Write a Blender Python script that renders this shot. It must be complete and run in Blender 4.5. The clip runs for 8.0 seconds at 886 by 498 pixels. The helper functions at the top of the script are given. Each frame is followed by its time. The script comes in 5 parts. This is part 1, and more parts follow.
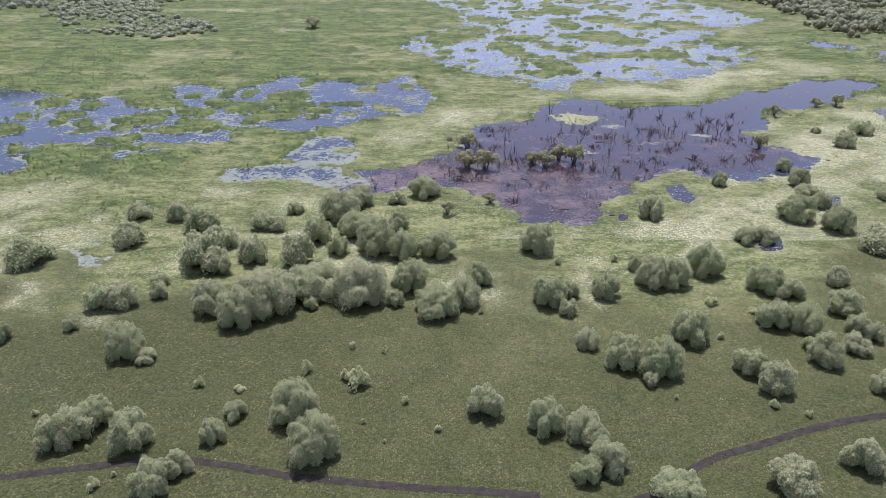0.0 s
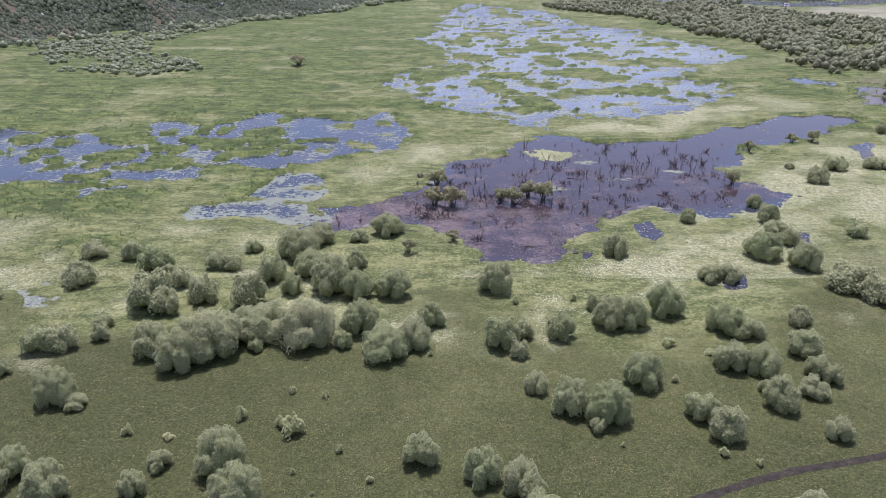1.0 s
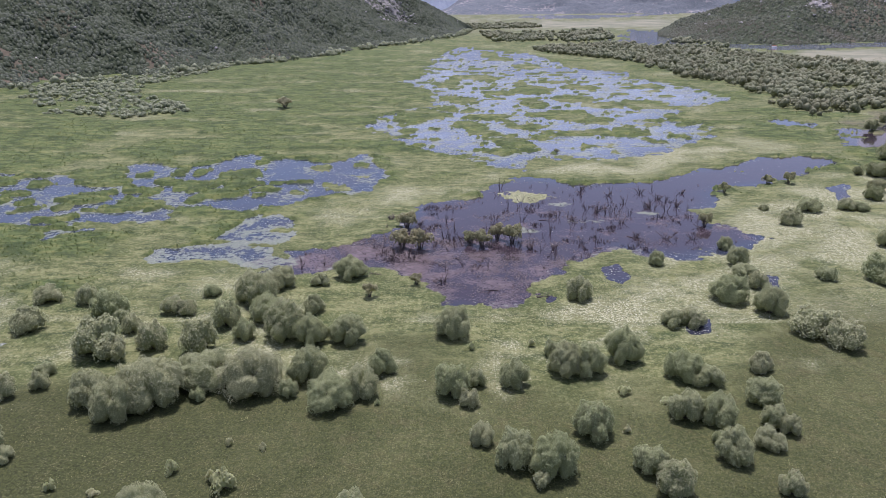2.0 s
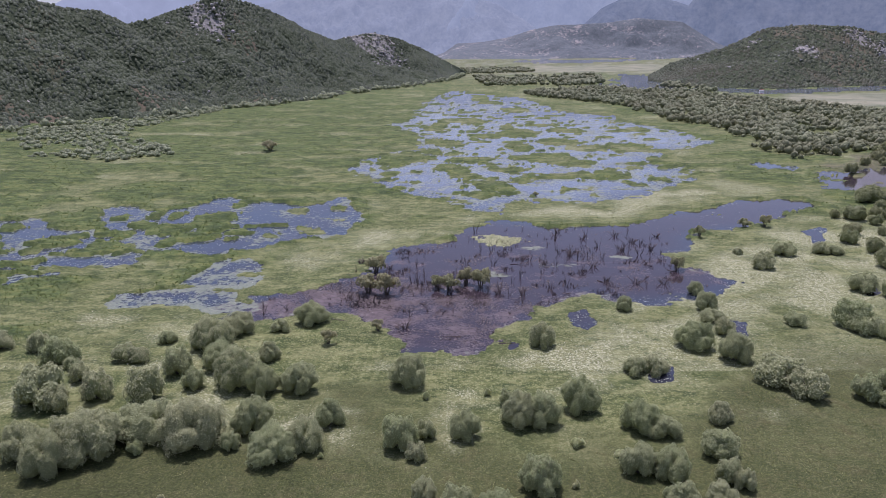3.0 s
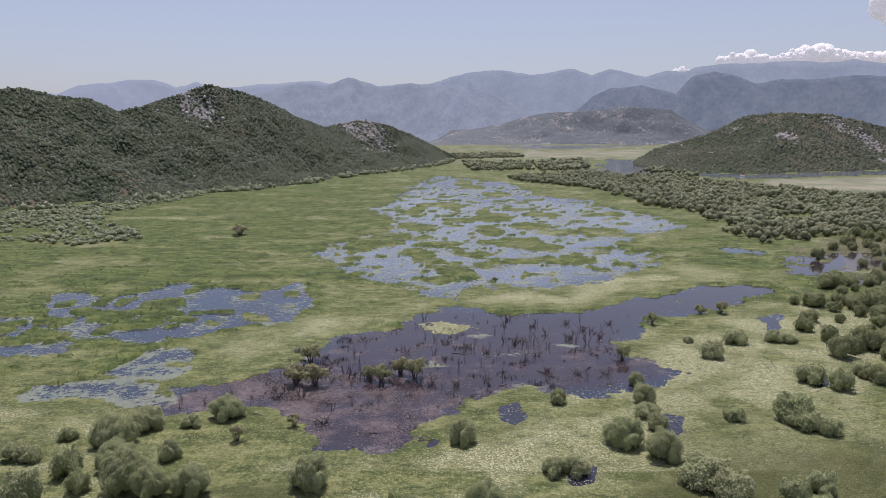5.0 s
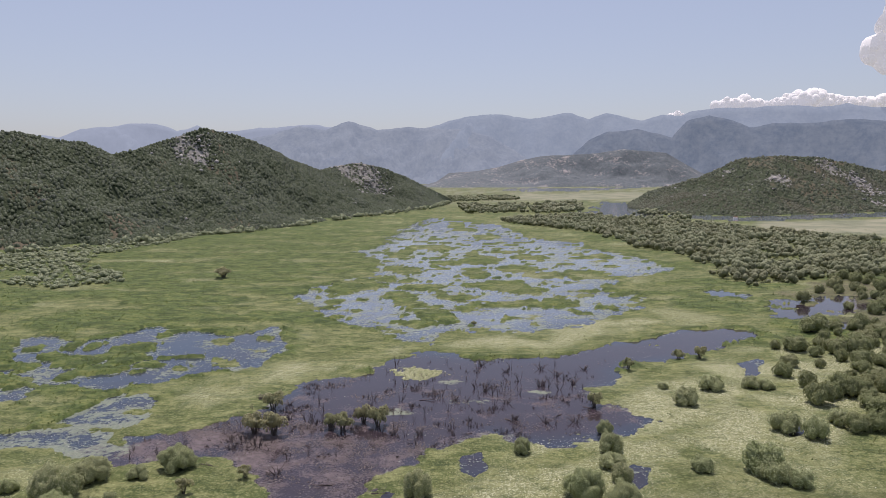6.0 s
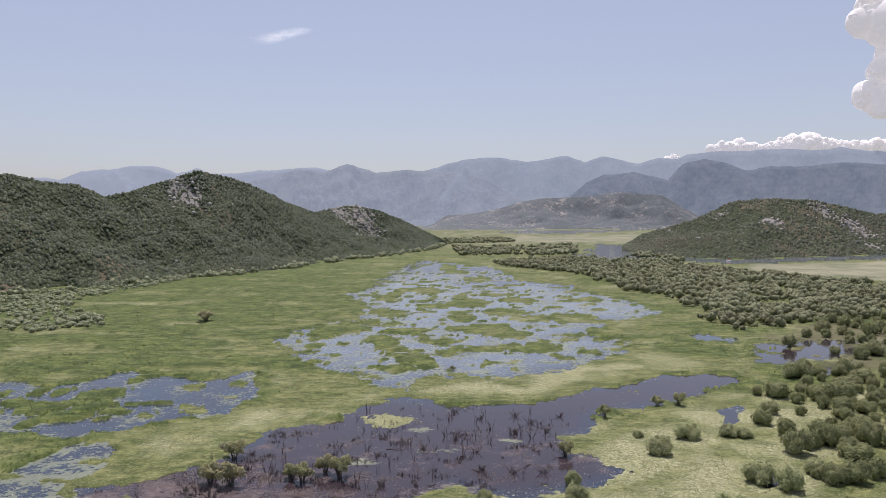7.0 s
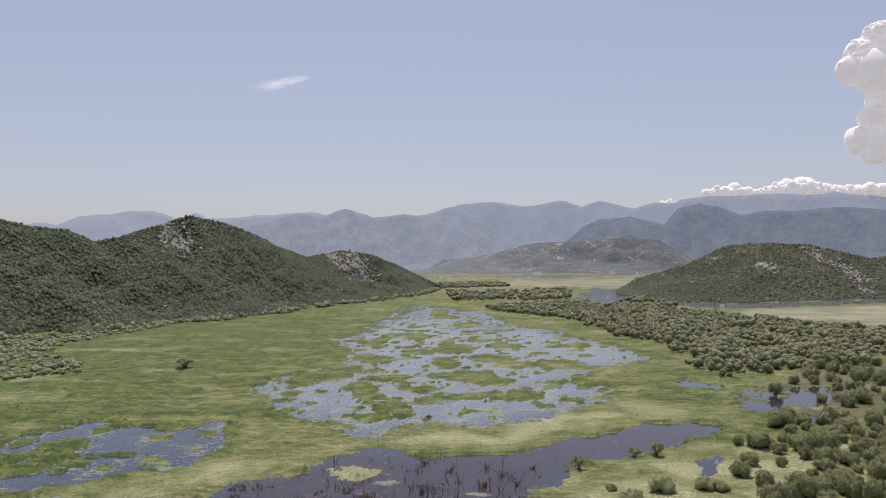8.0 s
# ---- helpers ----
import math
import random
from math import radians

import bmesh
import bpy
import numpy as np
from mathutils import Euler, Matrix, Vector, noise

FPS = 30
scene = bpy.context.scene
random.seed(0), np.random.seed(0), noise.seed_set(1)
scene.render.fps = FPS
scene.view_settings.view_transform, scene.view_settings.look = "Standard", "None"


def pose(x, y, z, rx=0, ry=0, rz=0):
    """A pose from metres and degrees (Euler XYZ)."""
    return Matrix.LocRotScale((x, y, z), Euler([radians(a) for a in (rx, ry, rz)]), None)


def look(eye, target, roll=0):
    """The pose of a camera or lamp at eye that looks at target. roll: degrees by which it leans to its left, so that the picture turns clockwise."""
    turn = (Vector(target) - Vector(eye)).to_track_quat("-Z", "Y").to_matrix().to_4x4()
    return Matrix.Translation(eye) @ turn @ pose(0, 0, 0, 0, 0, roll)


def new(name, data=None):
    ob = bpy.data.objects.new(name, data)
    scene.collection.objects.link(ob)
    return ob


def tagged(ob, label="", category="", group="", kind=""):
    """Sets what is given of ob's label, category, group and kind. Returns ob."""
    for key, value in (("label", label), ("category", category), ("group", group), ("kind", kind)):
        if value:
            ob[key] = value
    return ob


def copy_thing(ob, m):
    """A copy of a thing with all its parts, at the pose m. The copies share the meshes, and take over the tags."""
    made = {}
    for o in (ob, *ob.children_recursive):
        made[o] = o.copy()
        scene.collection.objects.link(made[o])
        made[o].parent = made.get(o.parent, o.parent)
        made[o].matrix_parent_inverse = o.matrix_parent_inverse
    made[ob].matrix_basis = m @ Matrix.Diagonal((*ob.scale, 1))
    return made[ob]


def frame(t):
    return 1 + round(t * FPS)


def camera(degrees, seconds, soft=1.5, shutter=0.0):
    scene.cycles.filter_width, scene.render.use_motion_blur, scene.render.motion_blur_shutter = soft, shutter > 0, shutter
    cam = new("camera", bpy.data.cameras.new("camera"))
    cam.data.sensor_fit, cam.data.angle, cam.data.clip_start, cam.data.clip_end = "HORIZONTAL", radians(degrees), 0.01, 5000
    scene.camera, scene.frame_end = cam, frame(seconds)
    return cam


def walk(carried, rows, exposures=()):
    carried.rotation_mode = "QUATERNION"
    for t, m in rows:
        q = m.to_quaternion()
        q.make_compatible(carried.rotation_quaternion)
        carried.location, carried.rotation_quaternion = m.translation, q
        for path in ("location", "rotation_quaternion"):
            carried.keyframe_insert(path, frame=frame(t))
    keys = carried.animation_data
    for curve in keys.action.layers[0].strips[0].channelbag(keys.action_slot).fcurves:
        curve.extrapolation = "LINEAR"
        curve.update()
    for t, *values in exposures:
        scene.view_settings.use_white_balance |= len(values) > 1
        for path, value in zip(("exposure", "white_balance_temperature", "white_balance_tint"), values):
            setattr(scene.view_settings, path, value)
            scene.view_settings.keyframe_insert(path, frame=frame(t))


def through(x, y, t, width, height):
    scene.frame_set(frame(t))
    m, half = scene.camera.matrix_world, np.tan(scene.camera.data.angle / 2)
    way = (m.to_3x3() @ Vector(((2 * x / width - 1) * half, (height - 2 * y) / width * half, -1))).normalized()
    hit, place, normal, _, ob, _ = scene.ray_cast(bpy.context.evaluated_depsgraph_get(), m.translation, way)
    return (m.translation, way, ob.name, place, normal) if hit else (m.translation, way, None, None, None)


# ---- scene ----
cam = camera(64.0, 8.0, soft=0.8)
PATH = [
    (0, (-3.053, -1.269, 49.986), (-3.094, 0.538, 49.13), -0.2),
    (0.5, (0.35, 0.095, 49.788), (0.308, 1.922, 48.974), -0.3),
    (1, (3.72, 1.403, 49.594), (3.681, 3.249, 48.827), -0.3),
    (1.5, (7.114, 2.601, 49.418), (7.075, 4.468, 48.702), -0.35),
    (3, (16.806, 5.805, 49.579), (16.775, 7.727, 49.026), -0.3),
    (3.5, (20.214, 6.905, 49.623), (20.184, 8.842, 49.126), -0.3),
    (4, (23.459, 8.004, 49.692), (23.43, 9.954, 49.251), -0.3),
    (4.5, (26.676, 8.945, 49.768), (26.65, 10.907, 49.383), -0.25),
    (6, (37.198, 12.671, 49.733), (37.174, 14.66, 49.523), -0.25),
    (6.5, (40.512, 13.739, 49.841), (40.49, 15.733, 49.689), -0.2),
    (7, (43.922, 15.005, 49.953), (43.901, 17.003, 49.861), -0.2),
    (7.5, (47.475, 16.409, 50.029), (47.457, 18.408, 50.002), -0.2),
    (8, (50.993, 17.902, 50.167), (50.977, 19.901, 50.2), -0.25),
]
EXPOSURES = [(0, 0.44, 5700, 28), (1.5, 0.28, 5750, 31), (3, -0.03, 5750, 32), (4.5, -0.11, 6050, 26), (6, -0.07, 6350, 22), (7.5, 0.02, 6480, 21), (8, -0.08, 6550, 21)]
walk(cam, [(t, look(eye, target, roll)) for t, eye, target, roll in PATH], EXPOSURES)

# ---- daylight ----
SUN_UP, SUN_TURN = 71.0, -6.0
world = bpy.data.worlds.new("sky")
scene.world = world
world.use_nodes = True
wn, wl = world.node_tree.nodes, world.node_tree.links
sky = wn.new("ShaderNodeTexSky")
sky.sky_type, sky.sun_disc = "NISHITA", False
sky.sun_elevation, sky.sun_rotation = radians(SUN_UP), radians(SUN_TURN)
sky.air_density, sky.dust_density, sky.ozone_density = 1.0, 1.6, 1.0
veil = wn.new("ShaderNodeMix")  # thin summer haze over the clear sky
veil.data_type = "RGBA"
veil.inputs[0].default_value, veil.inputs[7].default_value = 0.35, (5.6, 6.1, 6.7, 1)
wl.new(sky.outputs[0], veil.inputs[6])
wl.new(veil.outputs[2], wn["Background"].inputs[0])
wn["Background"].inputs[1].default_value = 0.105
lamp = bpy.data.lights.new("sun", "SUN")
lamp.energy, lamp.angle, lamp.color = 4.0, radians(0.6), (1.0, 0.955, 0.88)
sun = new("sun", lamp)
toward = Vector((math.sin(radians(SUN_TURN)) * math.cos(radians(SUN_UP)), math.cos(radians(SUN_TURN)) * math.cos(radians(SUN_UP)), math.sin(radians(SUN_UP))))
sun.matrix_world = look(toward * 300, (0, 0, 0))

# ---- plan: waters, zones and ways ----
LEFT_POOL = [(-118, 126), (-185, 190), (-175, 226), (-149, 226), (-143, 223), (-128, 213), (-118, 210), (-109, 210), (-98, 198), (-89, 195), (-90, 211), (-94, 224), (-88, 229), (-77, 223), (-68, 228),
    (-60, 243), (-55, 228), (-50, 228), (-46, 234), (-33, 230), (-26, 232), (-21, 240), (-15, 228), (-11, 205), (-14, 194), (-22, 191), (-28, 187), (-36, 180),
    (-39, 172), (-43, 170), (-47, 173), (-56, 173), (-63, 176), (-56, 165), (-58, 161), (-68, 164), (-72, 165), (-79, 164), (-76, 155), (-80, 150), (-87, 155),
    (-94, 161), (-97, 161), (-102, 157), (-98.5, 148.4), (-97.2, 142.6), (-99.1, 137.5)]
LILY_POOL = [(-42, 160), (-41, 166), (-37, 170), (-28, 169), (-27, 158), (-29, 152), (-34.7, 149.9), (-42, 151)]
LILY_STREAK = [(-54.2, 140.9), (-52.9, 144.7), (-48.1, 147.4), (-42, 148.3), (-36.4, 148.7), (-31.8, 144.2), (-28.1, 139.8), (-23.1, 137.8), (-22.6, 133.7),
    (-28.3, 133.7), (-35.3, 139.7), (-42.3, 138.9), (-46.3, 136.1), (-51.5, 136)]
DARK_POOL = [(-26.8, 131.9), (-20.8, 143), (-12.8, 150.1), (-3.8, 155.9), (1.2, 171.3), (2, 178.8), (14.8, 189.7), (21, 198.8), (28, 205), (37, 202), (41.6, 198.7), (58,
    202), (71, 208), (83, 216), (99, 227), (118, 240), (129, 238), (131, 224), (117, 215), (110, 205), (90.3, 198.3), (78.8, 189.3), (69.7, 173.4), (70.3, 164.1), (75.1,
    155.7), (74.9, 150), (70, 144.6), (60.4, 143.6), (49.5, 141.2), (45.6, 144.6), (34.1, 136.4), (32, 131.9), (27.6, 123.7), (28, 117.5), (23, 113.6), (15.5, 112.9),
    (6.2, 112.9), (2, 121.1), (0.6, 129), (-4.3, 133.4), (-12.2, 134.9), (-20.2, 127.6)]
LAGOON = [(11, 833), (-6, 679), (-12, 578), (-11, 518), (-24, 467), (-5, 413), (1, 356), (-14, 350), (-23, 321), (-30, 298), (-17, 282), (-14, 261), (-3, 246),
    (9, 241), (16, 239), (22, 222), (25, 217), (34, 228), (45, 230), (64, 232), (67, 239), (82, 245), (91, 258), (101, 269), (113, 289), (112, 308), (96, 308),
    (104, 322), (113, 335), (113, 355), (139, 359), (154, 384), (152, 409), (150, 442), (139, 452), (129, 486), (130, 526), (98, 559), (94, 600), (92, 661), (71, 720),
    (50, 754)]
WOOD_POND = [(161, 295), (172, 288), (194, 300), (209, 294), (192, 267), (165, 254), (152, 247), (150, 254), (154, 270)]
WOOD_STRIP = [(142, 310), (151, 319), (158, 302), (157, 291), (142, 297)]
POND_A = [(-68.7, 103.7), (-66.2, 106.4), (-60.2, 103.8), (-58.8, 98.6), (-62.6, 97.1)]
POND_B = [(38.7, 133.9), (42.1, 135.2), (43.1, 129.8), (40.8, 124.7), (38.4, 127.6)]
POND_C = [(68.1, 130.1), (70.7, 128.6), (68.6, 122.2), (65, 120)]
POND_D = [(47.9, 108.6), (51.2, 109.8), (49.9, 105.3), (47.4, 104.8)]
POND_E = [(112.7, 195.2), (118.6, 198.2), (114.3, 186.8), (110.2, 183.1)]
POND_F = [(100.9, 147.5), (106.7, 151), (105.8, 144.9), (101.1, 142.3)]
POND_G = [(156, 247), (169, 247), (165, 236), (158, 234)]
FAR_LAKE = [(175, 890), (230, 980), (305, 1270), (345, 1160), (285, 850), (216, 795)]
FAR_RIVER = [(169, 2281), (321, 2522), (422, 2402), (549, 2469), (854, 2860), (788, 2625), (514, 2210), (363, 2023), (269, 2040)]
EAST_RIVER = [(273, 826), (343, 745), (547, 828), (714, 885), (795, 992), (596, 908), (372, 819), (311, 868)]
FOREST = [(90, 770), (189, 865), (253, 778), (302, 645), (319, 576), (356, 516), (424, 487), (330, 360), (253, 349), (219, 346), (192, 333), (167, 308), (162, 326), (165, 360), (176, 372), (178, 433), (164, 486), (154, 622), (98, 712)]
GLADE = [(213, 341), (253, 349), (228, 280), (188, 242), (185, 265), (191, 292)]
COPSE = [(136, 204), (147, 221), (150, 237), (172, 242), (182, 232), (179, 209), (154, 162), (142, 168), (127, 167), (129, 180)]
STRIP = [(47, 1174), (144, 1124), (261, 1242), (211, 952), (127, 918), (55, 899)]
FIELD = [(293, 633), (342, 729), (517, 779), (695, 828), (460, 533), (374, 545), (334, 607)]
BANK = [(-250, 438), (-180, 326), (-167, 331), (-135, 321), (-117, 337), (-124, 360), (-150, 384), (-173, 396), (-176, 436), (-176, 477), (-170, 532), (-156, 611),
    (-124, 687), (-101, 815)]
TRACK_W = [(-50.7, 50.2), (-47.7, 50.9), (-42.7, 51.9), (-37.5, 52.9), (-32, 53.7), (-29.1, 53.5), (-24.3, 52.7), (-19, 51.5), (-13.3, 50.9), (-7.8, 50.3), (-2.4, 50),
    (5.1, 49.4)]
TRACK_E = [(50.5, 63.7), (43.9, 62), (39.2, 61), (33.6, 59.1), (28, 56.8), (23.4, 55.1), (20.2, 53.2), (17, 50.3), (12.3, 48.3)]
WHITE_BELT = [(-90, 105.7), (-74.5, 113), (-54.3, 113.3), (-35, 108.7), (-4, 104.5), (5.6, 109.2), (20.4, 111.8), (27.8, 114.3), (42.4, 119.7), (56.4, 145.2), (121, 206),
    (164, 214), (77.8, 90.3), (60.8, 93.6), (40.3, 98.9), (20.1, 86.2), (4.4, 89.3), (-2.2, 82.8), (-17.9, 96.2), (-43.6, 93.9), (-46.6, 82.1), (-64.4, 78.9), (-74,
    81.7)]
GREEN_A = [(-126.2, 159.9), (-105.5, 167.2), (-68.6, 151.8), (-62, 144), (-66.4, 133.4), (-86.9, 128.3), (-98.5, 136.4), (-102, 123.6)]
GREEN_B = [(-74.5, 113), (-70.5, 127), (-56.6, 128.7), (-59.3, 113.2), (-71.4, 107)]
GREEN_C = [(-67.8, 192.2), (-50.2, 198.7), (-32.8, 170.2), (-40.4, 165.3), (-58.3, 170)]
GREEN_D = [(21, 216), (34, 222), (60, 220), (58, 210), (38, 205), (23, 209)]
GREEN_E = [(125, 289), (154, 285), (152, 270), (138, 259), (121, 273)]
PALE_BAND = [(-19, 164), (-8, 191), (22, 212), (48, 223), (95, 256), (115, 248), (85, 227), (62, 208), (29, 212), (11, 199), (-2, 179), (-16, 161)]
WEST_BAND = [(-110, 135), (-76, 139), (-52, 138), (-32, 135), (-27, 130), (-29, 119), (-47, 120), (-60, 128), (-72, 128), (-76, 114), (-96, 114)]
BROWN_FLOOD = [(172, 305), (208, 337), (248, 344), (257, 306), (189, 242), (164, 236), (165, 258)]
STRIP_B = [(-14, 1468), (182, 1610), (168, 1372), (-4, 1244)]
STRIP_D = [(254, 875), (304, 919), (306, 785), (253, 737)]
STRIP_E = [(153, 980), (223, 1033), (208, 945), (144, 888)]
SAND = [(147, 1659), (332, 1754), (554, 1914), (438, 1479), (263, 1326), (146, 1437)]
BRUSH = [(51, 188), (60, 190), (63, 184), (66, 177), (71, 190), (45, 194), (49, 163), (59, 176), (38, 165), (45, 172), (50, 153), (56, 151), (62, 151), (-5, 165), (2, 162), (-1, 147), (4, 153), (26, 144), (31, 144), (8, 126)]
FALLEN = [(6, 127), (30, 165), (48, 153), (60, 156), (18, 122), (10, 139), (67, 160), (-10, 133), (-3, 129), (24, 119), (41, 145), (3, 153)]
SNAGS = [(38, 166), (37.3, 148.8), (28.3, 143.8), (26.2, 145.6), (31.2, 142.4), (8.7, 142.9), (8.3, 131.6), (58.2, 175), (52.4, 169.4), (45.9, 177), (49.9, 184.1), (43.5,
    185.8), (52.4, 191.1), (64.6, 181.4), (68.1, 185.4), (50.3, 148.9), (58, 149.8), (46.4, 162.3), (9.5, 171.6), (18.7, 165.8), (23.8, 178.4), (2.1, 158.8), (4.6,
    154.6), (-5.2, 158.8), (67.7, 166.2), (67.7, 160.7), (40.4, 148.8), (11.7, 134.2), (16.8, 133.6), (23.6, 144.9), (46.7, 145.1), (58.2, 166.1), (67.6, 173.5), (2.3,
    144.6), (-2, 140.9), (-15.8, 134.6), (-11.3, 137.3), (-20.6, 136.5)]

# reed islets in the pools as (x, y, half width, half depth)
LEFT_ISLES_WEST = [(-119, 174, 3.2, 5.2), (-122, 203, 3.3, 4.8), (-109, 181, 2.1, 2.8), (-102, 181, 2.4, 3.3), (-110, 189, 3.5, 2.4), (-98, 175, 2.6, 2.6),
    (-90, 165, 1.8, 2.4), (-90, 176, 2.6, 3.7), (-109, 200, 3.0, 4.0), (-89, 184, 6.1, 4.6), (-87, 202, 2.3, 3.4), (-78, 174, 3.6, 3.6), (-73, 179, 4.8, 6.6),
    (-67, 178, 2.2, 4.8), (-84, 211, 2.2, 3.6), (-98, 206, 4.2, 4.2), (-85, 190, 4.4, 3.0), (-84, 167, 2.5, 2.4), (-124, 215, 2.5, 3.8)]
LEFT_ISLES_EAST = [(-74, 216, 1.8, 4.6), (-68, 215, 2.1, 3.8), (-73, 203, 3.6, 4.1), (-63, 198, 6.2, 6.5), (-55, 209, 5.4, 10.0), (-51, 199, 4.2, 6.5),
    (-53, 188, 6.2, 5.3), (-58, 185, 2.1, 4.6), (-40, 194, 5.7, 2.5), (-33, 190, 2.2, 2.4), (-32, 220, 2.8, 3.9), (-22, 195, 4.8, 3.8), (-79, 192, 3.5, 3.1),
    (-73, 189, 2.5, 4.2), (-52, 228, 2.2, 4.2)]
LAGOON_ISLES_NEAR = [(25, 323, 8.9, 9.8), (-5, 330, 10.9, 20.3), (-11, 316, 5.5, 14.1), (49, 328, 7.7, 6.7), (62, 323, 11.3, 16.3), (70, 312, 7.3, 10.6),
    (15, 302, 7.1, 7.2), (-9, 286, 3.6, 5.2), (22, 282, 5.5, 7.5), (30, 264, 5.8, 11.0), (36, 250, 3.6, 5.0), (39, 297, 9.3, 6.9), (61, 283, 12.2, 7.5),
    (79, 282, 7.7, 7.5), (50, 278, 5.4, 4.9), (91, 299, 4.7, 5.6), (26, 244, 5.8, 4.7), (5, 235, 4.1, 6.2), (-13, 246, 4.7, 5.8), (44, 270, 5.3, 4.6),
    (53, 229, 5.4, 4.2)]
LAGOON_ISLES_FAR = [(5, 451, 7.7, 25.0), (12, 491, 7.6, 18.5), (27, 491, 11.4, 22.2), (33, 446, 3.5, 9.2), (66, 570, 11.0, 19.8), (49, 452, 5.3, 12.6),
    (57, 428, 11.6, 16.9), (41, 412, 16.0, 10.5), (83, 433, 11.7, 11.5), (73, 464, 10.8, 9.9), (116, 447, 3.4, 9.2), (125, 438, 10.1, 11.8), (8, 388, 6.1, 11.7),
    (16, 377, 7.4, 13.2), (6, 346, 5.4, 11.2), (50, 366, 8.0, 16.6), (71, 382, 11.8, 13.5), (83, 360, 11.2, 12.1), (102, 360, 11.7, 16.1), (42, 701, 8.1, 44.7),
    (50, 644, 9.9, 18.9)]

# ---- plan: willows as (x, y, radius, height) ----
MEADOW_WILLOWS = [
    (-44.4, 55.6, 1.97, 3.69), (-43.2, 56.5, 2.19, 4.64), (-41.9, 59.2, 1.97, 3.31), (-36.6, 55.8, 2.31, 5.3), (-32, 49.4, 1.97, 3.95),
    (-30.4, 51.7, 1.46, 2.64), (-28.4, 56.6, 1.41, 3.27), (-27.2, 60.4, 1.38, 2.07), (-20.4, 60.2, 2.88, 6.21), (-17.4, 54.4, 2.89, 7.04),
    (-44.3, 72, 2.61, 4.95), (-41.2, 70.9, 1.46, 1.68), (-54, 77.9, 1.04, 2.09), (-61.8, 75.2, 1.45, 2.9), (-0, 61.5, 2, 3.9),
    (6.3, 59, 2.02, 4.7), (10.2, 57.6, 1.93, 4.82), (11.6, 56.3, 1.3, 2.6), (9.6, 51.5, 1.44, 3.07), (11.8, 53.2, 2, 3.5),
    (37.1, 53.8, 1.93, 4.83), (28.6, 50.2, 2.51, 4.13), (17.8, 49.9, 2.39, 2.55), (45.6, 66.1, 1.44, 3.61),
]
SAPLINGS = [
    (-21, 68.9, 0.95, 1.79), (-16.1, 67.4, 0.83, 2.07), (-14.4, 66.3, 1.5, 2.61), (-32.9, 65.9, 0.79, 1.94), (-28.1, 65, 0.78, 0.78),
    (-16.2, 74.1, 0.61, 1.31), (-12, 73.2, 0.56, 1.41), (32.1, 63, 0.69, 1.19), (35.3, 61.5, 0.52, 1.3), (-8.8, 63.1, 0.57, 1.33),
    (-5, 58.4, 0.51, 0.81), (-13.1, 59.6, 0.4, 0.98), (-10.5, 56.5, 0.29, 0.73), (-49.2, 60.2, 0.46, 1.1), (21.8, 64.4, 0.35, 0.88),
    (0.2, 83, 0.5, 0.9), (12.7, 98.7, 0.71, 1.31), (21.7, 99.8, 0.67, 1.55), (32.6, 86.1, 1.19, 1.28), (37.5, 83.7, 0.89, 0.92),
    (30.9, 77.1, 0.62, 1.04), (-40.9, 54.9, 0.35, 0.87), (-36.5, 51.2, 0.36, 0.89), (-37.8, 49.6, 0.76, 1.85),
]
WEST_WILLOWS = [
    (-52.7, 83.7, 1.77, 3.24), (-49.8, 84.4, 1.78, 3.35), (-45.7, 86.8, 1.09, 2.67), (-47.2, 91, 1.13, 1.73), (-70.7, 97.8, 2.98, 4.15),
    (-57.9, 105.3, 2.21, 3.76), (-60.7, 116.3, 1.89, 2.71), (-53.3, 115.7, 1.62, 3.25), (-47.9, 111.5, 2.36, 4.03), (-44.3, 108.8, 1.11, 1.88),
    (-42.5, 97, 3.06, 5.39), (-39.5, 95.3, 1.64, 4.01), (-40.8, 104.4, 1.4, 2.8), (-35.3, 98.9, 2, 5), (-37.2, 111.9, 1.58, 2.69),
    (-34.6, 111.4, 1.47, 2.36), (-33, 119.1, 1.3, 1.98), (-28.2, 98.9, 2.3, 5.76), (-26.5, 107, 2.13, 4.26), (-22.4, 102, 1.46, 3.46),
]
THICKET_WILLOWS = [
    (-36.9, 83.1, 2.13, 5.32), (-32.3, 80, 2.63, 6.21), (-29.3, 83.5, 3.87, 6.73), (-24, 88.6, 3.86, 4.78), (-16.8, 86.8, 3.78, 6.53),
    (-23.3, 83.9, 0.86, 2.16), (-11.7, 85.3, 1.19, 2.37), (-5.8, 83.4, 2.98, 4.36), (-2.2, 85.5, 1.97, 4.92), (-0.1, 91.3, 1.66, 3.84),
    (-9.9, 89.6, 2.37, 5.15), (-24.2, 116.9, 3.3, 6.01), (-21.8, 123.7, 2.67, 4.09), (-20.4, 109.6, 2.89, 4.62), (-16.1, 102.9, 2.96, 6.47),
    (-11.8, 100.7, 2.24, 5.03), (-6.1, 101.3, 2.57, 4.7), (-13.4, 112, 1.47, 3.68), (-9.7, 128.3, 2.74, 4.22), (-14.5, 124.4, 1.5, 2.25),
]
